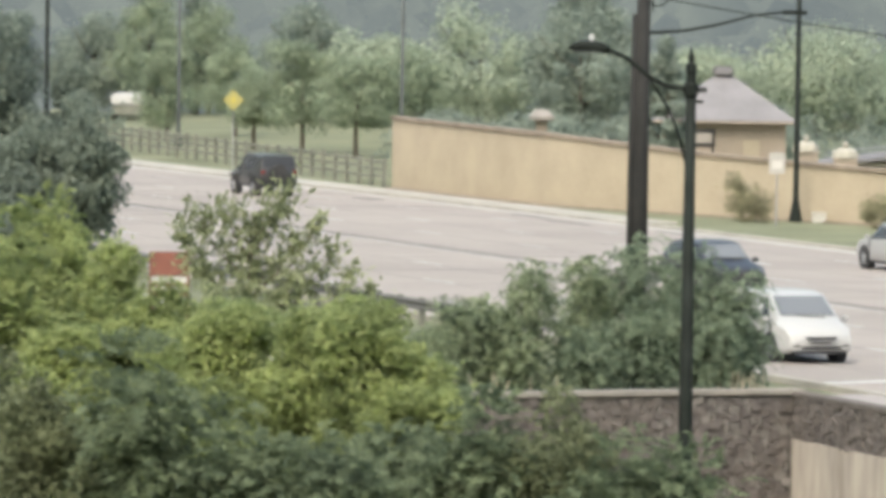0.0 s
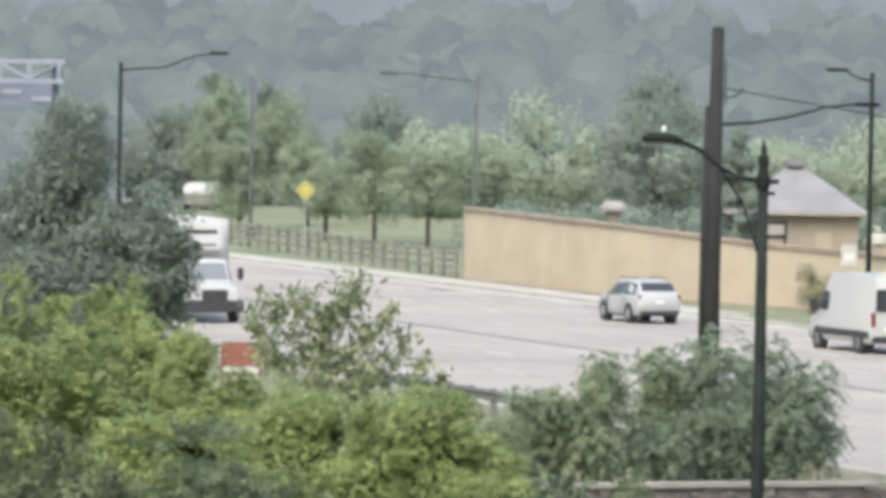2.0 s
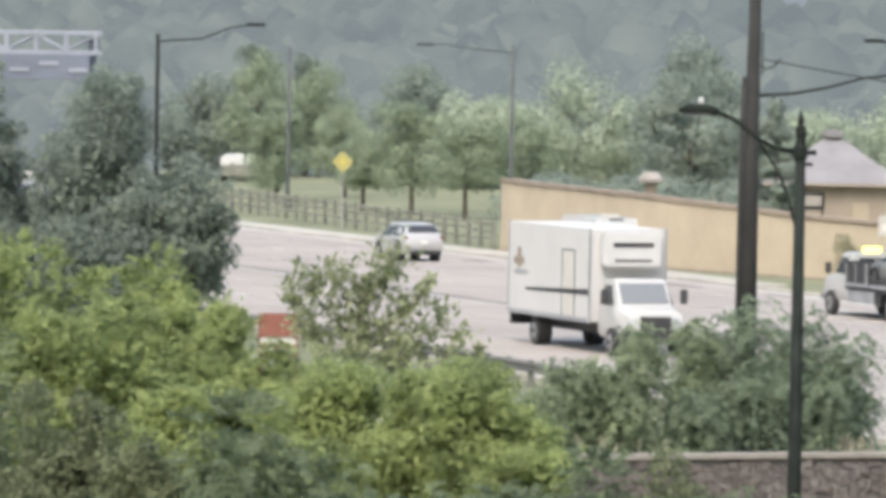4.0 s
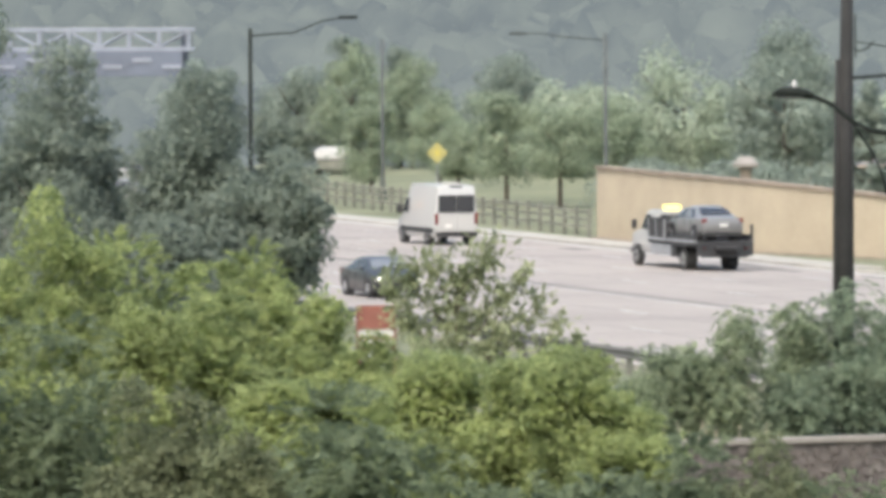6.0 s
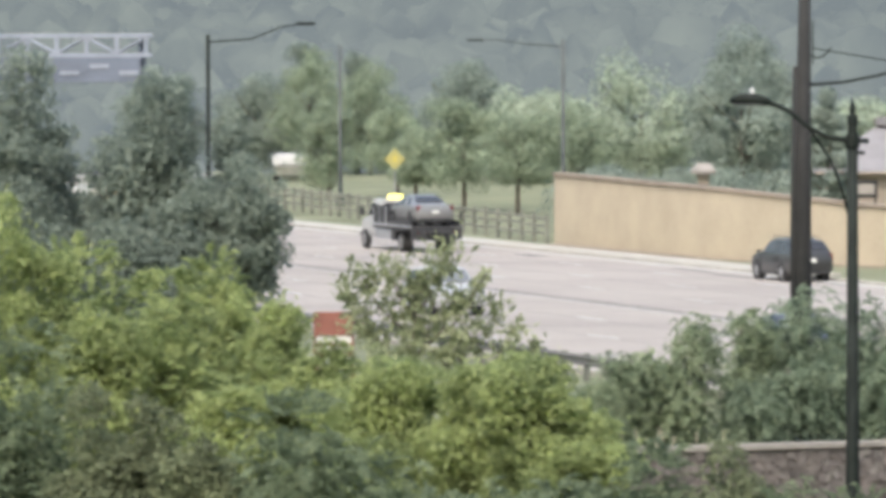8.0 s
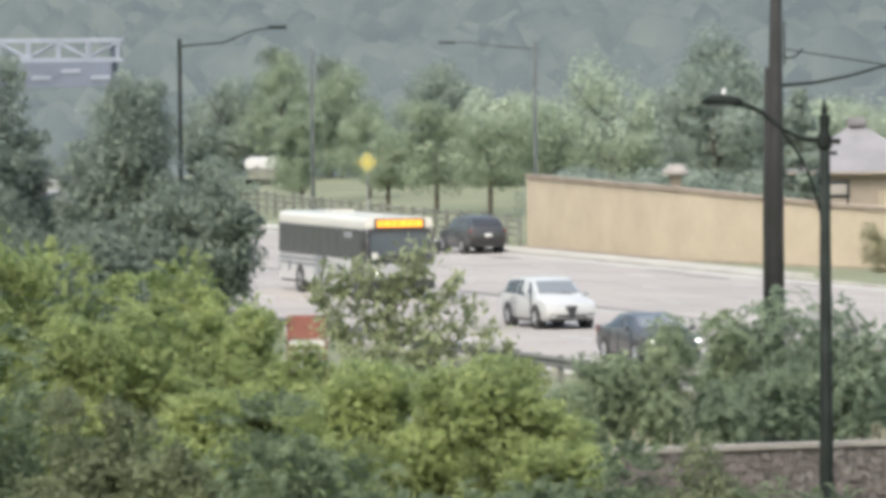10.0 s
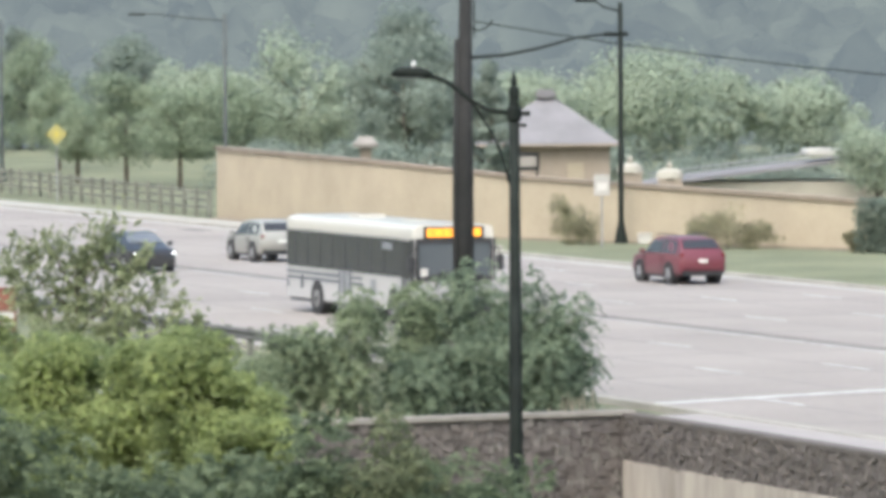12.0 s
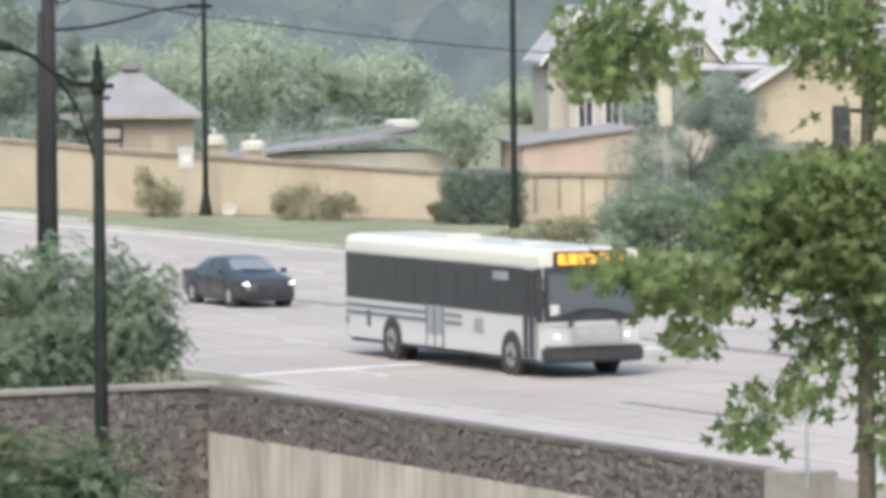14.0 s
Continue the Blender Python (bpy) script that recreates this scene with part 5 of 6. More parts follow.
sedan_e = car("sedan", "sedan", PAINT_CHAR, "dark charcoal sedan with lit headlamps", lights=True)
suv_f = car("suv", "suv", PAINT_SILVER, "light silver small crossover", bright=True, scale=(0.95, 1, 0.96))
suv_g = car("suv", "suv", PAINT_WHITE, "white sporty crossover with dark grille", scale=(1.0, 1.02, 0.98), face="shield")
sedan_h = car("sedan", "sedan", PAINT_GREY, "dark grey sedan with silver wheels", lights=True, scale=(1.0, 1.0, 1.02), bright=True)
suv_j = car("suv", "suv", PAINT_CHAR, "dark charcoal crossover seen from behind", roof_rack=True)
hatch_k = car("suv", "hatchback", PAINT_BEIGE, "silver-beige hatchback with a rear window", scale=(0.92, 0.97, 0.95))
sedan_l = car("sedan", "sedan", PAINT_BLACK, "black sedan with bright headlamps", lights=True)
suv_m = car("suv", "suv", PAINT_RED, "dark red small crossover", scale=(0.94, 0.98, 0.98), roof_rack=True)
minivan = car("minivan", "minivan", PAINT_WHITE, "white family minivan with dark grille", face="smile")
suv_d = car("suv", "suv", PAINT_CHAR, "dark grey crossover in traffic")

# white cars parked far off behind the dark trees
for x, y, turn in ((-31.6, 326, 70), (-36.9, 372, 100)):
    parked = car("suv", "suv", PAINT_WHITE, "white car parked far behind the roadside trees")
    parked.matrix_basis = pose(x, y, -0.03, 0, 0, turn)


def cargo_van():
    t = thing("cargo_van", Matrix.Identity(4), "white high-roof cargo van with a dark rear window", "van")
    rows = [(-3.0, .42, 1.3, 2.58, 1.0, .86), (-2.92, .36, 1.35, 2.70, 1.03, .88), (-1.0, .34, 1.35, 2.76, 1.03, .88), (0.9, .34, 1.35, 2.74, 1.03, .86), (1.35, .34, 1.33, 2.50, 1.03, .82),
            (2.0, .34, 1.28, 1.60, 1.02, .86), (2.2, .34, 1.22, 1.36, 1.0, .84), (2.75, .36, 1.05, 1.14, .96, .74), (2.95, .45, .8, .9, .88, .66)]
    soft_part("body", loft(rows), PAINT_WHITE, t)
    part("windscreen", sheet([(2.02, 0.78, 1.64), (1.36, 0.76, 2.42), (1.36, -0.76, 2.42), (2.02, -0.78, 1.64)], 0.012), M_WINDSCREEN, t)
    for y in (-0.43, 0.43):
        w = part("rear_window", box(-3.06, -3.0, y - 0.42, y + 0.42, 1.48, 2.26, 0.03), M_GLASS, t)
        part("rear_door", box(-3.045, -2.98, y - 0.415, y + 0.415, 0.62, 1.34, 0.03), PAINT_WHITE, t)
    for s in (-1, 1):
        part("side_window", sheet([(1.9, s * 1.0, 1.42), (1.0, s * 1.035, 1.42), (1.0, s * 0.95, 2.05), (1.5, s * 0.94, 2.05)], 0.014), M_GLASS, t)
        part("rubbing_strip", box(-2.8, 1.55, s * 1.04 - 0.03, s * 1.04 + 0.03, 0.55, 0.78, 0.02), M_BLACK, t)
        part("mirror", box(1.7, 1.9, s * 1.2 - 0.13, s * 1.2 + 0.13, 1.35, 1.75, 0.04), M_BLACK, t)
        part("tail_light", box(-3.04, -2.9, s * 0.93 - 0.07, s * 0.93 + 0.07, 0.95, 1.45, 0.02), M_TAIL, t)
        part("headlight", box(2.5, 2.86, s * 0.72 - 0.15, s * 0.72 + 0.15, 0.85, 1.1, 0.04), M_LAMP_OFF, t)
    part("rear_bumper", box(-3.12, -2.85, -0.98, 0.98, 0.40, 0.60, 0.04), M_BLACK, t)
    part("number_plate", box(-3.08, -3.03, 0.25, 0.55, 0.8, 0.95), M_PLATE, t)
    part("front_bumper", box(2.7, 3.05, -0.9, 0.9, 0.35, 0.65, 0.05), M_BLACK, t)
    part("roof_vent", box(-2.4, -1.9, -0.35, 0.35, 2.70, 2.83, 0.04), M_TRIM, t)
    part("marker_lamp", box(-3.0, -2.93, -0.3, 0.3, 2.60, 2.68, 0.01), M_BLACK, t)
    wheels(t, (-1.85, 1.9), 1.03, 0.36, rim=M_RIMWHITE)
    return t


van = cargo_van()


def box_truck():
    t = thing("box_truck", Matrix.Identity(4), "white box truck with a cooling unit over its cab", "truck")
    part("box", box(-5.6, 2.1, -1.25, 1.25, 0.95, 3.85, 0.04), M_WHITE, t, "white cargo box")
    for x in (-5.62, 2.06):
        for s in (-1, 1):
            part("corner_post", box(x - 0.02, x + 0.08, s * 1.24 - 0.03, s * 1.24 + 0.03, 0.95, 3.87), M_GALV, t)
    part("bottom_rail", box(-5.6, 2.1, -1.27, -1.24, 0.93, 1.07), M_GALV, t)
    part("side_door", box(-0.4, 0.7, -1.266, -1.24, 1.1, 3.1, 0.02), M_TRIM, t)
    for x in (-0.45, 0.7):
        part("door_seal", box(x, x + 0.05, -1.27, -1.24, 1.1, 3.15), M_GREYMETAL, t)
    part("door_seal", box(-0.45, 0.75, -1.27, -1.24, 3.1, 3.15), M_GREYMETAL, t)
    part("emblem", box(-5.1, -4.1, -1.266, -1.25, 2.5, 2.75, 0.02), M_COPING, t, "plain brown emblem")
    part("emblem", box(-4.75, -4.4, -1.268, -1.25, 2.4, 3.05, 0.02), M_COPING, t, "plain brown emblem")
    part("emblem_bar", box(-5.0, -3.7, -1.266, -1.25, 2.2, 2.35), M_GALV, t)
    bm = prism([(-3.9, 1.72), (2.0, 1.80), (2.0, 1.98), (-3.9, 1.80)], -1.268, -1.25)
    part("stripe", bm, M_BLACK, t, "dark stripe along the side")
    unit = part("cooling_unit", box(2.1, 2.6, -0.95, 0.95, 2.65, 3.75, 0.08), M_WHITE, t)
    part("grille", box(2.6, 2.62, -0.65, 0.65, 3.3, 3.44), M_BLACK, unit)
    part("grille", box(2.6, 2.62, -0.6, 0.6, 2.85, 2.92), M_BLACK, unit)
    rows = [(2.25, .55, 1.5, 2.30, 1.0, .82), (3.05, .5, 1.5, 2.36, 1.02, .84), (3.3, .5, 1.48, 2.28, 1.02, .82), (3.8, .5, 1.42, 1.55, 1.0, .84), (4.55, .55, 1.3, 1.42, .92, .74), (4.7, .6, 1.05, 1.15, .86, .68)]
    soft_part("cab", loft(rows), PAINT_WHITE, t)
    part("windscreen", sheet([(3.77, 0.76, 1.62), (3.36, 0.74, 2.22), (3.36, -0.74, 2.22), (3.77, -0.76, 1.62)], 0.012), M_WINDSCREEN, t)
    for s in (-1, 1):
        part("side_window", sheet([(3.55, s * 0.985, 1.56), (2.55, s * 1.0, 1.56), (2.55, s * 0.88, 2.15), (3.15, s * 0.88, 2.15)], 0.014), M_GLASS, t)
        part("mirror", box(3.55, 3.7, s * 1.3 - 0.1, s * 1.3 + 0.1, 1.6, 2.05, 0.03), M_BLACK, t)
        part("headlight", box(4.5, 4.71, s * 0.7 - 0.16, s * 0.7 + 0.16, 0.95, 1.2, 0.03), M_LAMP_OFF, t)
    part("grille", box(4.62, 4.74, -0.5, 0.5, 0.85, 1.26, 0.02), M_BLACK, t)
    part("bumper", box(4.55, 4.87, -1.1, 1.1, 0.42, 0.86, 0.05), M_BLACK, t)
    part("chassis", box(-5.5, 3.8, -0.5, 0.5, 0.55, 1.0), M_BLACK, t)
    part("tail_board", box(-5.75, -5.6, -1.15, 1.15, 0.55, 0.95, 0.02), M_BLACK, t)
    wheels(t, (-3.4, 3.7), 1.12, 0.44, 0.24, M_RIMWHITE, arch=False, dual=(-3.4,))
    return t


truck = box_truck()


def tow_truck():
    t = thing("tow_truck", Matrix.Identity(4), "white flatbed tow truck with amber roof lights", "truck")
    rows = [(1.2, .6, 1.45, 2.25, 1.0, .82), (2.0, .55, 1.45, 2.3, 1.02, .84), (2.25, .55, 1.43, 2.2, 1.02, .82), (2.75, .55, 1.4, 1.52, 1.0, .84), (3.7, .6, 1.28, 1.4, .94, .76), (3.85, .65, 1.05, 1.12, .88, .70)]
    soft_part("cab", loft(rows), PAINT_WHITE, t)
    part("windscreen", sheet([(2.7, 0.76, 1.6), (2.3, 0.74, 2.14), (2.3, -0.74, 2.14), (2.7, -0.76, 1.6)], 0.012), M_WINDSCREEN, t)
    part("rear_window", box(1.17, 1.2, -0.6, 0.6, 1.6, 2.1, 0.02), M_GLASS, t)
    for s in (-1, 1):
        part("side_window", sheet([(2.5, s * 0.985, 1.52), (1.5, s * 1.0, 1.52), (1.5, s * 0.88, 2.1), (2.1, s * 0.88, 2.1)], 0.014), M_GLASS, t)
        part("mirror", box(2.5, 2.65, s * 1.25 - 0.1, s * 1.25 + 0.1, 1.5, 1.9, 0.03), M_BLACK, t)
        part("headlight", box(3.6, 3.86, s * 0.72 - 0.15, s * 0.72 + 0.15, 0.95, 1.15, 0.03), M_LAMP_OFF, t)
        part("toolbox", box(-1.6, 0.8, s * 1.05 - 0.14, s * 1.05 + 0.14, 0.55, 0.98, 0.02), M_GALV, t, "pale metal toolbox")
        part("side_rail", box(-4.7, 1.0, s * 1.2 - 0.05, s * 1.2 + 0.05, 1.12, 1.24, 0.01), M_GALV, t)
        part("tail_light", box(-4.78, -4.7, s * 0.9 - 0.12, s * 0.9 + 0.12, 0.85, 0.97), M_TAIL, t)
    part("flat_bed", box(-4.7, 1.0, -1.22, 1.22, 1.0, 1.13, 0.02), M_BLACK, t, "dark steel flatbed")
    part("headboard", box(0.95, 1.08, -1.1, 1.1, 1.1, 2.0, 0.02), M_BLACK, t)
    for s in (-1, 1):
        y = s * 1.2
        side = part("side_panel", box(-0.9, 0.9, y - 0.03, y + 0.03, 1.22, 1.92, 0.02), M_BLACK, t, "dark gear panel in a pale frame")
        for x in (-0.95, 0.0, 0.9):
            part("frame_post", box(x - 0.04, x + 0.04, y - 0.045, y + 0.045, 1.2, 1.98, 0.01), M_GALV, side)
        part("frame_rail", box(-0.95, 0.94, y - 0.045, y + 0.045, 1.92, 2.0, 0.01), M_BLACK, side)
        stakes = part("stake_side", box(-4.6, -1.2, y - 0.025, y + 0.025, 1.24, 1.44, 0.01), M_BLACK, t, "dark stake side")
        for x in (-4.55, -1.25):
            part("stake", box(x - 0.06, x + 0.06, y - 0.05, y + 0.05, 1.1, 1.85, 0.01), M_BLACK, stakes)
        part("mudguard", box(-3.6, -2.2, s * 1.08 - 0.16, s * 1.08 + 0.16, 0.93, 1.0, 0.02), M_BLACK, t)
        part("under_box", box(-2.2, -1.6, s * 1.02 - 0.14, s * 1.02 + 0.14, 0.5, 0.98, 0.02), M_BLACK, t)
    part("rear_frame", box(-4.78, -4.68, -1.2, 1.2, 0.62, 1.22, 0.02), M_BLACK, t)
    part("tow_bar", box(-5.3, -4.7, -0.5, 0.5, 0.85, 1.0, 0.03), M_BLACK, t)
    part("light_bar", box(1.35, 1.7, -0.32, 0.32, 2.28, 2.48, 0.04), plain("amber_beacon", (0.95, 0.85, 0.22), 0.3, glow=1.0), t, "glowing amber beacon bar")
    part("chassis", box(-4.5, 3.3, -0.45, 0.45, 0.55, 1.0), M_BLACK, t)
    part("bumper", box(3.75, 4.0, -1.0, 1.0, 0.5, 0.75, 0.05), M_CHROME, t)
    part("tail_bumper", box(-4.8, -4.6, -1.0, 1.0, 0.55, 0.8, 0.03), M_BLACK, t)
    wheels(t, (-2.9, 2.75), 1.1, 0.44, 0.24, M_RIMWHITE, arch=False, dual=(-2.9,))
    return t


tow = tow_truck()
towed = car("sedan", "sedan", paint("dusty_grey_paint", (0.17, 0.17, 0.172), 0.1), "dusty grey sedan carried on the tow truck", scale=(0.95, 1, 1.0))


def city_bus():
    t = thing("city_bus", Matrix.Identity(4), "white city bus with dark windows and amber display", "bus")
    body = paint("bus_white", (0.47, 0.465, 0.46), 0.0)
    cream = paint("bus_roof", (0.58, 0.56, 0.51), 0.0)
    stripe = plain("bus_stripe", (0.12, 0.13, 0.15), 0.5)
    part("body", box(-6.4, 6.0, -1.28, 1.28, 0.38, 2.62, 0.06), body, t)
    part("roof", prism([(-1.28, 2.56), (1.28, 2.56), (1.27, 2.84), (1.2, 2.93), (0.9, 2.98), (-0.9, 2.98), (-1.2, 2.93), (-1.27, 2.84)], -6.38, 5.97, bevel=0.03), cream, t).data.transform(pose(0, 0, 0, 0, 0, -90))
    part("roof_hatch", box(-2.6, -1.7, -0.45, 0.45, 2.96, 3.07, 0.03), cream, t)
    part("roof_hatch", box(2.2, 2.7, -0.3, 0.3, 2.96, 3.01, 0.02), cream, t)
    for s in (-1, 1):
        y = s * 1.29
        band = part("window_band", box(-6.3, 4.98, y - 0.015, y + 0.015, 1.42, 2.52, 0.004), M_GLASS, t, "dark tinted window band")
        for k in range(8):
            x = -5.4 + 1.25 * k
            part("window_frame", box(x - 0.02, x + 0.02, y - 0.02, y + 0.02, 1.45, 2.5), M_BLACK, band)
        for z in (1.02, 1.2):
            part("stripe", box(-6.3, 1.2, y - 0.008, y + 0.008, z, z + 0.08), stripe, t)
        part("skirt", box(-5.9, 5.7, y - 0.03, y - 0.0, 0.36, 0.42), M_BLACK, t)
        part("side_marker", box(-6.3, -6.15, y - 0.012, y + 0.012, 0.75, 0.95), stripe, t)
    # kerb side: doors, route number, vents
    y = -1.30
    door = part("front_door", box(5.0, 5.75, y - 0.012, y + 0.012, 0.45, 2.5, 0.01), M_BLACK, t)
    for x in (5.06, 5.4):
        part("pane", box(x, x + 0.28, y - 0.03, y - 0.014, 0.62, 2.46, 0.01), M_GLASS, door)
    for x in (5.0, 5.34, 5.7):
        part("door_frame", box(x, x + 0.05, y - 0.035, y - 0.014, 0.45, 1.42), M_GALV, door)
    door = part("rear_door", box(-1.0, 0.15, y - 0.012, y + 0.012, 0.45, 1.42, 0.01), body, t)
    for x in (-0.9, -0.38):
        part("pane", box(x, x + 0.42, y - 0.03, y - 0.014, 0.75, 1.40, 0.01), M_GALV, door)
    for x in (-0.98, -0.45, 0.08):
        part("door_frame", box(x, x + 0.05, y - 0.036, y - 0.014, 0.45, 1.5), stripe, door)
    part("route_display", box(3.2, 4.1, y - 0.02, y + 0.012, 2.2, 2.4), M_GALV, t)
    part("vent", box(-4.9, -4.7, y - 0.012, y + 0.012, 0.75, 1.15), stripe, t)
    part("emblem", box(2.0, 2.5, y - 0.012, y + 0.012, 0.9, 1.25, 0.02), M_GALV, t, "plain grey emblem")
    # front
    part("front_mask", box(5.99, 6.05, -1.2, 1.2, 1.28, 2.56, 0.02), M_BLACK, t)
    part("windscreen", box(6.04, 6.08, -1.14, 1.14, 1.34, 2.42, 0.02), plain("bus_glass", (0.075, 0.088, 0.10), 0.1, 0.0, 0.7), t)
    for s in (-1, 1):
        part("corner_pillar", box(5.72, 6.04, s * 1.29 - 0.02, s * 1.29 + 0.02, 1.30, 2.54, 0.015), M_GLASS, t, "dark glazed front corner")
        part("wiper", tube([(6.1, s * 0.85, 1.40), (6.12, s * 0.4, 1.56), (6.12, s * 0.03, 1.60)], 0.02, 5), M_BLACK, t)
    part("dash_band", prism([(-1.12, 1.35), (1.12, 1.35), (1.12, 1.42), (0.6, 1.54), (0, 1.58), (-0.6, 1.54), (-1.12, 1.42)], 0, 0.012), M_BLACK, t, "dark curved band under the windscreen").data.transform(Matrix.Translation((6.092, 0, 0)) @ Matrix.Rotation(radians(90), 4, "Z"))
    part("cowl", box(6.03, 6.10, -1.2, 1.2, 1.20, 1.30, 0.03), body, t)
    part("lower_panel", box(5.99, 6.07, -1.24, 1.24, 0.72, 1.20, 0.03), body, t)
    sign = part("destination_sign", box(5.9, 6.04, -0.95, 0.95, 2.56, 2.92, 0.02), M_BLACK, t)
    part("display", box(6.04, 6.055, -0.85, 0.85, 2.62, 2.86), M_AMBER, sign, "glowing amber destination display")
    for k, w in enumerate((0.16, 0.10, 0.2, 0.12, 0.18)):
        part("writing_bar", box(6.054, 6.06, 0.62 - 0.3 * k - w, 0.62 - 0.3 * k, 2.67, 2.81), M_AMBERDARK, sign)
    part("bumper", box(5.9, 6.28, -1.26, 1.26, 0.36, 0.72, 0.06), M_BLACK, t)
    for s in (-1, 1):
        lamp = part("headlight", box(6.0, 6.06, s * 0.95 - 0.2, s * 0.95 + 0.2, 0.88, 1.06, 0.02), M_LAMP_OFF, t)
        part("bulb", tube([(6.05, s * 0.9, 0.97), (6.075, s * 0.9, 0.97)], 0.035, 12), M_LAMP_ON, lamp, "lit round bulb")
        part("mirror_arm", tube([(6.0, s * 1.2, 2.3), (6.2, s * 1.36, 2.25), (6.2, s * 1.38, 2.0)], 0.025, 6), M_BLACK, t)
        part("mirror", box(6.12, 6.27, s * 1.40 - 0.11, s * 1.40 + 0.11, 1.62, 2.08, 0.04), M_BLACK, t)
    rack = part("bike_rack", tube([(6.30, -0.62, 0.74), (6.36, -0.62, 1.22), (6.36, 0.62, 1.22), (6.30, 0.62, 0.74)], 0.03, 6), M_RIM, t, "folded grey bicycle rack")
    for y in (-0.36, -0.12, 0.12, 0.36):
        part("bar", tube([(6.33, y, 0.76), (6.37, y, 1.20)], 0.018, 6), M_RIM, rack)
    for z in (0.88, 1.06):
        part("tray", box(6.31, 6.37, -0.6, 0.6, z - 0.03, z + 0.03, 0.01), M_RIM, rack)
    for y in (-0.62, 0.62):
        part("hinge", box(6.2, 6.36, y - 0.05, y + 0.05, 1.18, 1.30, 0.01), M_BLACK, rack)
    part("notice", box(6.08, 6.09, -1.08, -0.85, 1.45, 1.7), M_TRIM, t, "small white notice in the windscreen")
    # the body's true length, about the middle of its wheels
    fit = Matrix.Diagonal((0.932, 1.02, 1.025, 1)) @ Matrix.Translation((0.2, 0, 0))
    for o in t.children_recursive:
        o.data.transform(fit)
    wheels(t, (-2.85, 4.15), 1.325, 0.49, 0.28, M_RIMWHITE, dual=(-2.85,))
    return t


bus = city_bus()


# ---- traffic ----
def drive(t, rows, ahead=1, lift=0.0, shift=0.0, swing=0.35):
    """Key a vehicle by (seconds, along, across); it keeps its speed before and after."""
    (t0, s0, c0), (t1, s1, c1) = rows[0], rows[1]
    (u0, p0, q0), (u1, p1, q1) = rows[-2], rows[-1]
    full = []
    if t0 > 0:
        full.append((0.0, s0 - (s1 - s0) / (t1 - t0) * t0, c0))
    full += rows
    if u1 < 14:
        full.append((14.0, p1 + (p1 - p0) / (u1 - u0) * (14 - u1), q1))
    # fine steps keep the speed even between the spots
    spots, full = full, []
    for k in range(71):
        tt = 0.2 * k
        i = max(j for j in range(len(spots) - 1) if spots[j][0] <= tt + 1e-6)
        a, b = spots[i], spots[i + 1]
        f = (tt - a[0]) / (b[0] - a[0])
        full.append((tt, a[1] + f * (b[1] - a[1]), a[2] + f * (b[2] - a[2])))
    keys = []
    for i, (tt, s, c) in enumerate(full):
        p = P(s + shift * ahead, c)
        a, b = full[max(i - 1, 0)], full[min(i + 1, len(full) - 1)]
        turn = math.degrees(math.atan2(b[2] - a[2], b[1] - a[1])) if ahead > 0 else math.degrees(math.atan2(a[2] - b[2], a[1] - b[1]))
        keys.append((tt, pose(p.x, p.y, 0.008 + lift, 0, 0, HEAD + swing * turn + (0 if ahead > 0 else 180))))
    walk(t, keys)
    speed = abs((rows[-1][1] - rows[0][1]) / (rows[-1][0] - rows[0][0]))
    return speed


def roll(t, t0, t1, speed):
    """Turn the wheels while the vehicle is in view; five alike spokes, so a step counts within a fifth of a turn."""
    for w, r in WHEELS[t.name]:
        at = Vector(w.location)
        step = math.degrees(speed / (r * FPS)) % 72
        f0, f1 = frame(t0), frame(t1)
        rows = [(0.0, pose(*at))] if f0 > 1 else []
        rows += [((f - 1) / FPS, pose(*at, 0, (step * (f - f0)) % 360, 0)) for f in range(f0, f1 + 1)]
        if f1 < frame(14.0):
            rows.append((14.0, rows[-1][1]))
        walk(w, rows)


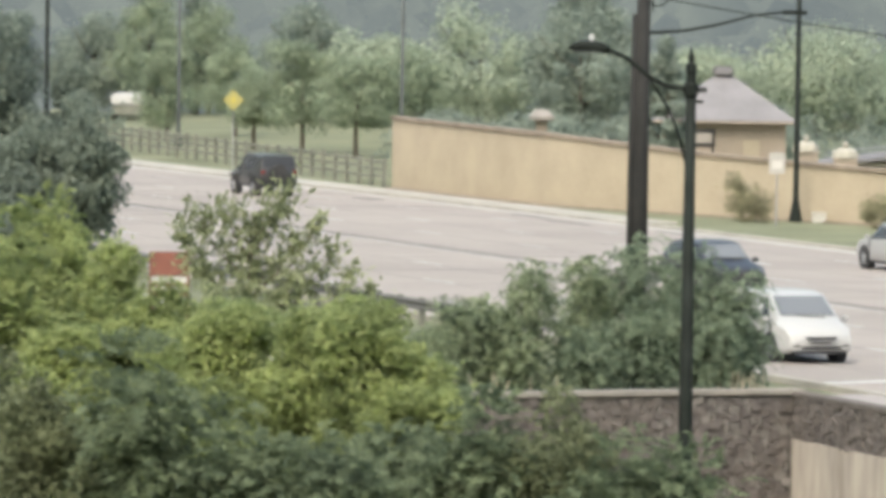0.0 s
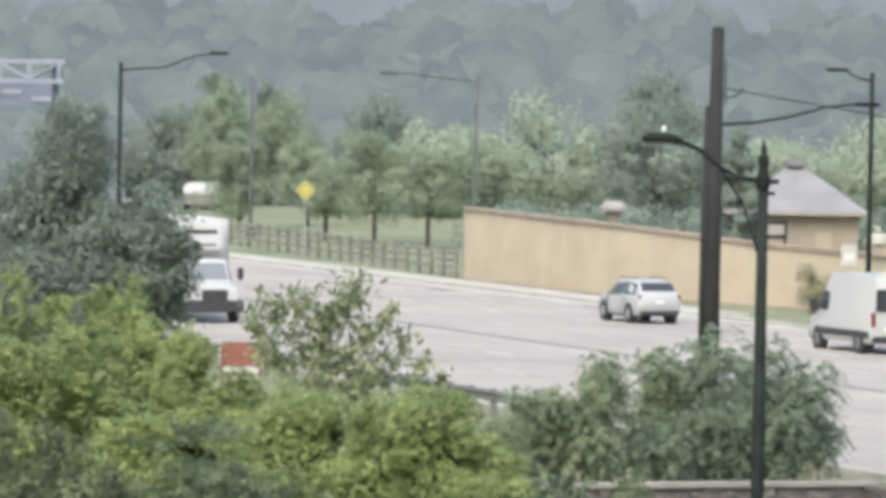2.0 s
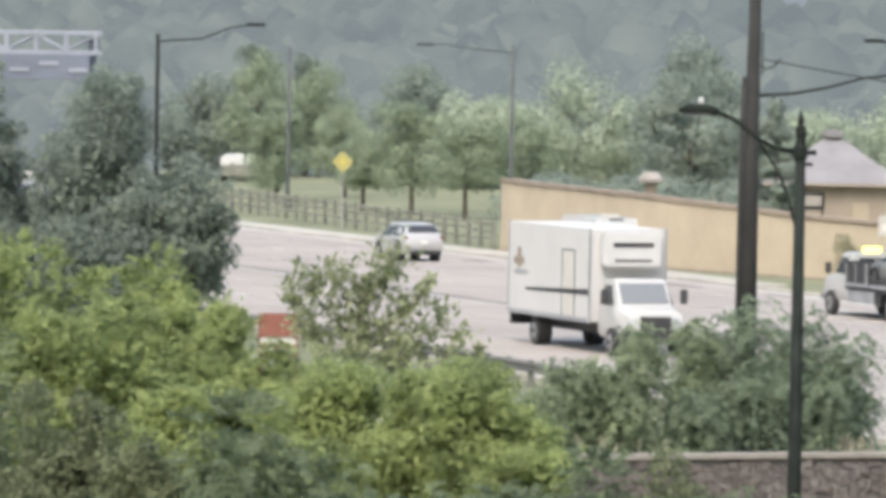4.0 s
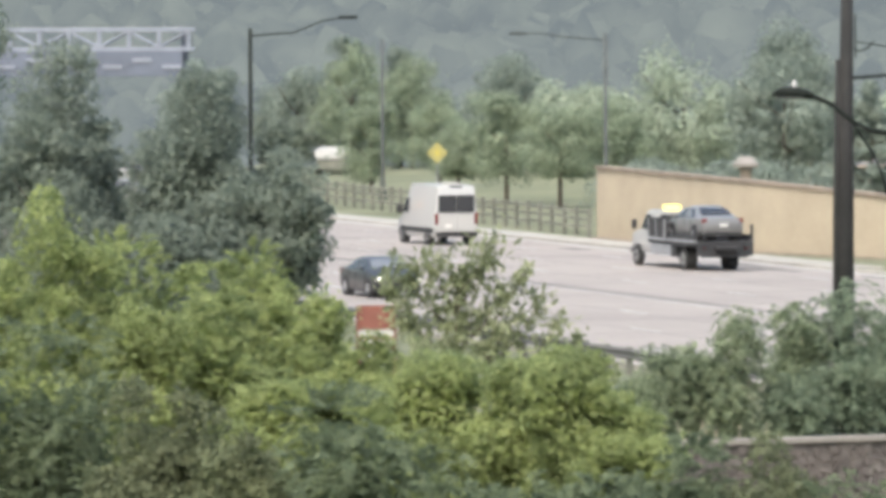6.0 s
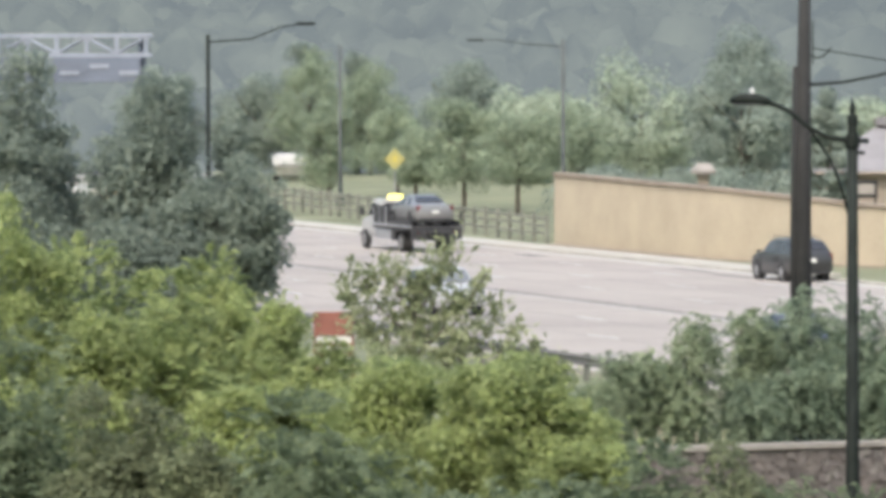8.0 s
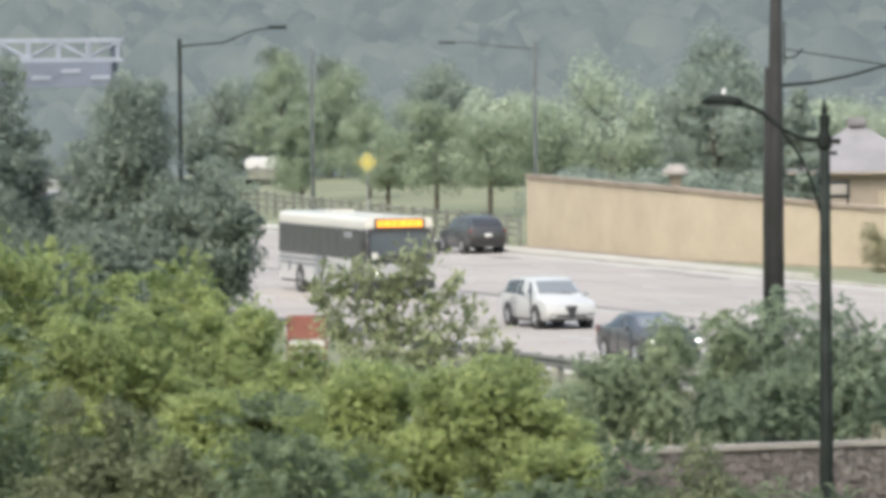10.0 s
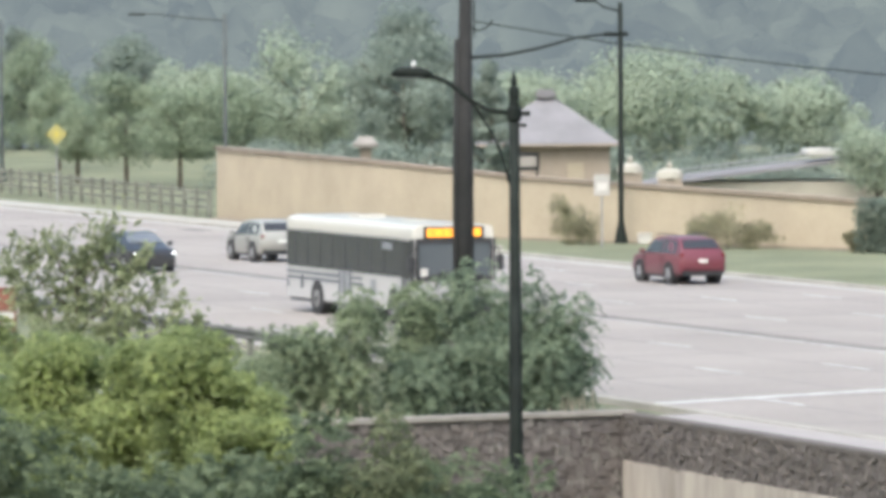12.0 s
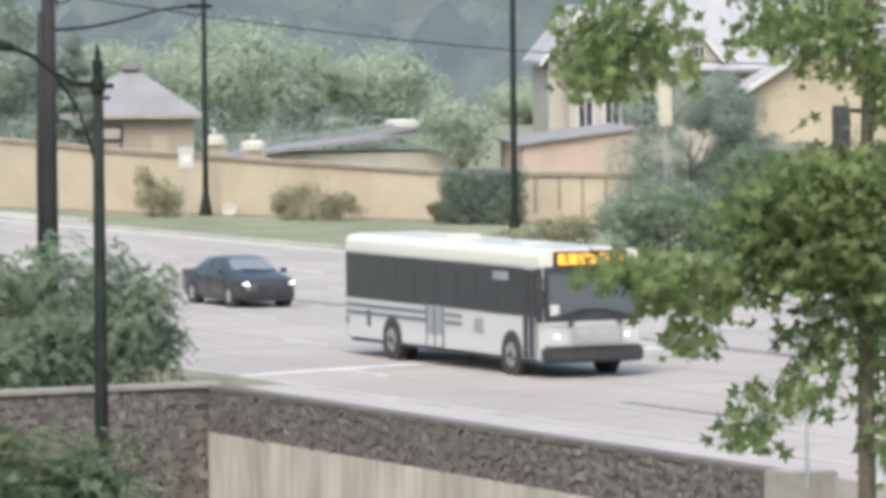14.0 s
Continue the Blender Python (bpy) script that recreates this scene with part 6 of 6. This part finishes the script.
def motions():
    v = drive(jeep, [(0.0, -253.2, 79.5), (0.5, -261.5, 79.4), (1.0, -269.4, 79.3), (1.5, -278.5, 79.1)], -1)
    roll(jeep, 0.0, 1.6, v)
    v = drive(suv_a, [(0.5, -192.7, 80.9), (2.0, -216.5, 80.4), (4.5, -257.7, 79.9), (5.5, -274.7, 79.6)], -1)
    roll(suv_a, 0.0, 6.0, v)
    v = drive(van, [(2.0, -193.3, 80.3), (4.5, -233.5, 80.0), (5.0, -241.2, 79.8), (6.5, -266.2, 79.3)], -1)
    roll(van, 1.6, 7.6, v)
    path = [(5.0, -211.5, 80.8), (6.5, -234.9, 80.4), (7.5, -250.2, 80.0)]
    v = drive(tow, path, -1)
    drive(towed, path, -1, 1.13, -2.35)
    roll(tow, 4.0, 9.0, v)
    v = drive(truck, [(2.0, -218.0, 62.3), (4.5, -163.7, 62.5)])
    roll(truck, 1.6, 5.2, v)
    v = drive(sedan_e, [(5.8, -210.2, 61.2), (7.5, -172.9, 62.1)])
    roll(sedan_e, 5.2, 8.6, v)
    v = drive(suv_f, [(7.0, -221.0, 62.6), (7.5, -210.0, 62.3), (9.0, -168.0, 62.0), (10.0, -138.0, 62.0)])
    roll(suv_f, 6.6, 9.4, v)
    v = drive(suv_g, [(10.0, -186.6, 63.8), (11.0, -159.9, 65.2), (11.5, -144.8, 65.3)])
    roll(suv_g, 8.0, 12.0, v)
    v = drive(sedan_h, [(10.0, -164.3, 59.3), (11.0, -133.6, 57.4)])
    roll(sedan_h, 8.5, 11.6, v)
    v = drive(bus, [(10.0, -215.1, 65.8), (11.0, -192.4, 64.5), (12.0, -172.8, 64.0), (13.0, -152.6, 63.4), (13.5, -142.4, 63.0), (14.0, -131.8, 62.3)], swing=0.1)
    roll(bus, 8.2, 14.0, v)
    v = drive(suv_j, [(10.0, -256.0, 83.9), (11.0, -274.5, 83.9)], -1)
    roll(suv_j, 9.0, 12.0, v)
    v = drive(hatch_k, [(10.5, -183.3, 75.2), (12.5, -226.6, 74.7)], -1)
    roll(hatch_k, 10.0, 13.2, v)
    v = drive(sedan_l, [(11.0, -234.0, 67.6), (12.5, -197.4, 67.7), (14.0, -160.8, 67.9)])
    roll(sedan_l, 10.5, 14.0, v)
    v = drive(suv_m, [(12.0, -190.6, 81.4), (13.5, -221.6, 80.7)], -1)
    roll(suv_m, 11.2, 14.0, v)
    v = drive(minivan, [(0.0, -140.4, 58.1), (0.3, -133.8, 58.1)])
    roll(minivan, 0.0, 1.0, v)
    v = drive(suv_d, [(0.0, -170.3, 68.1), (0.5, -158.2, 68.0)])
    roll(suv_d, 0.0, 1.2, v)


motions()
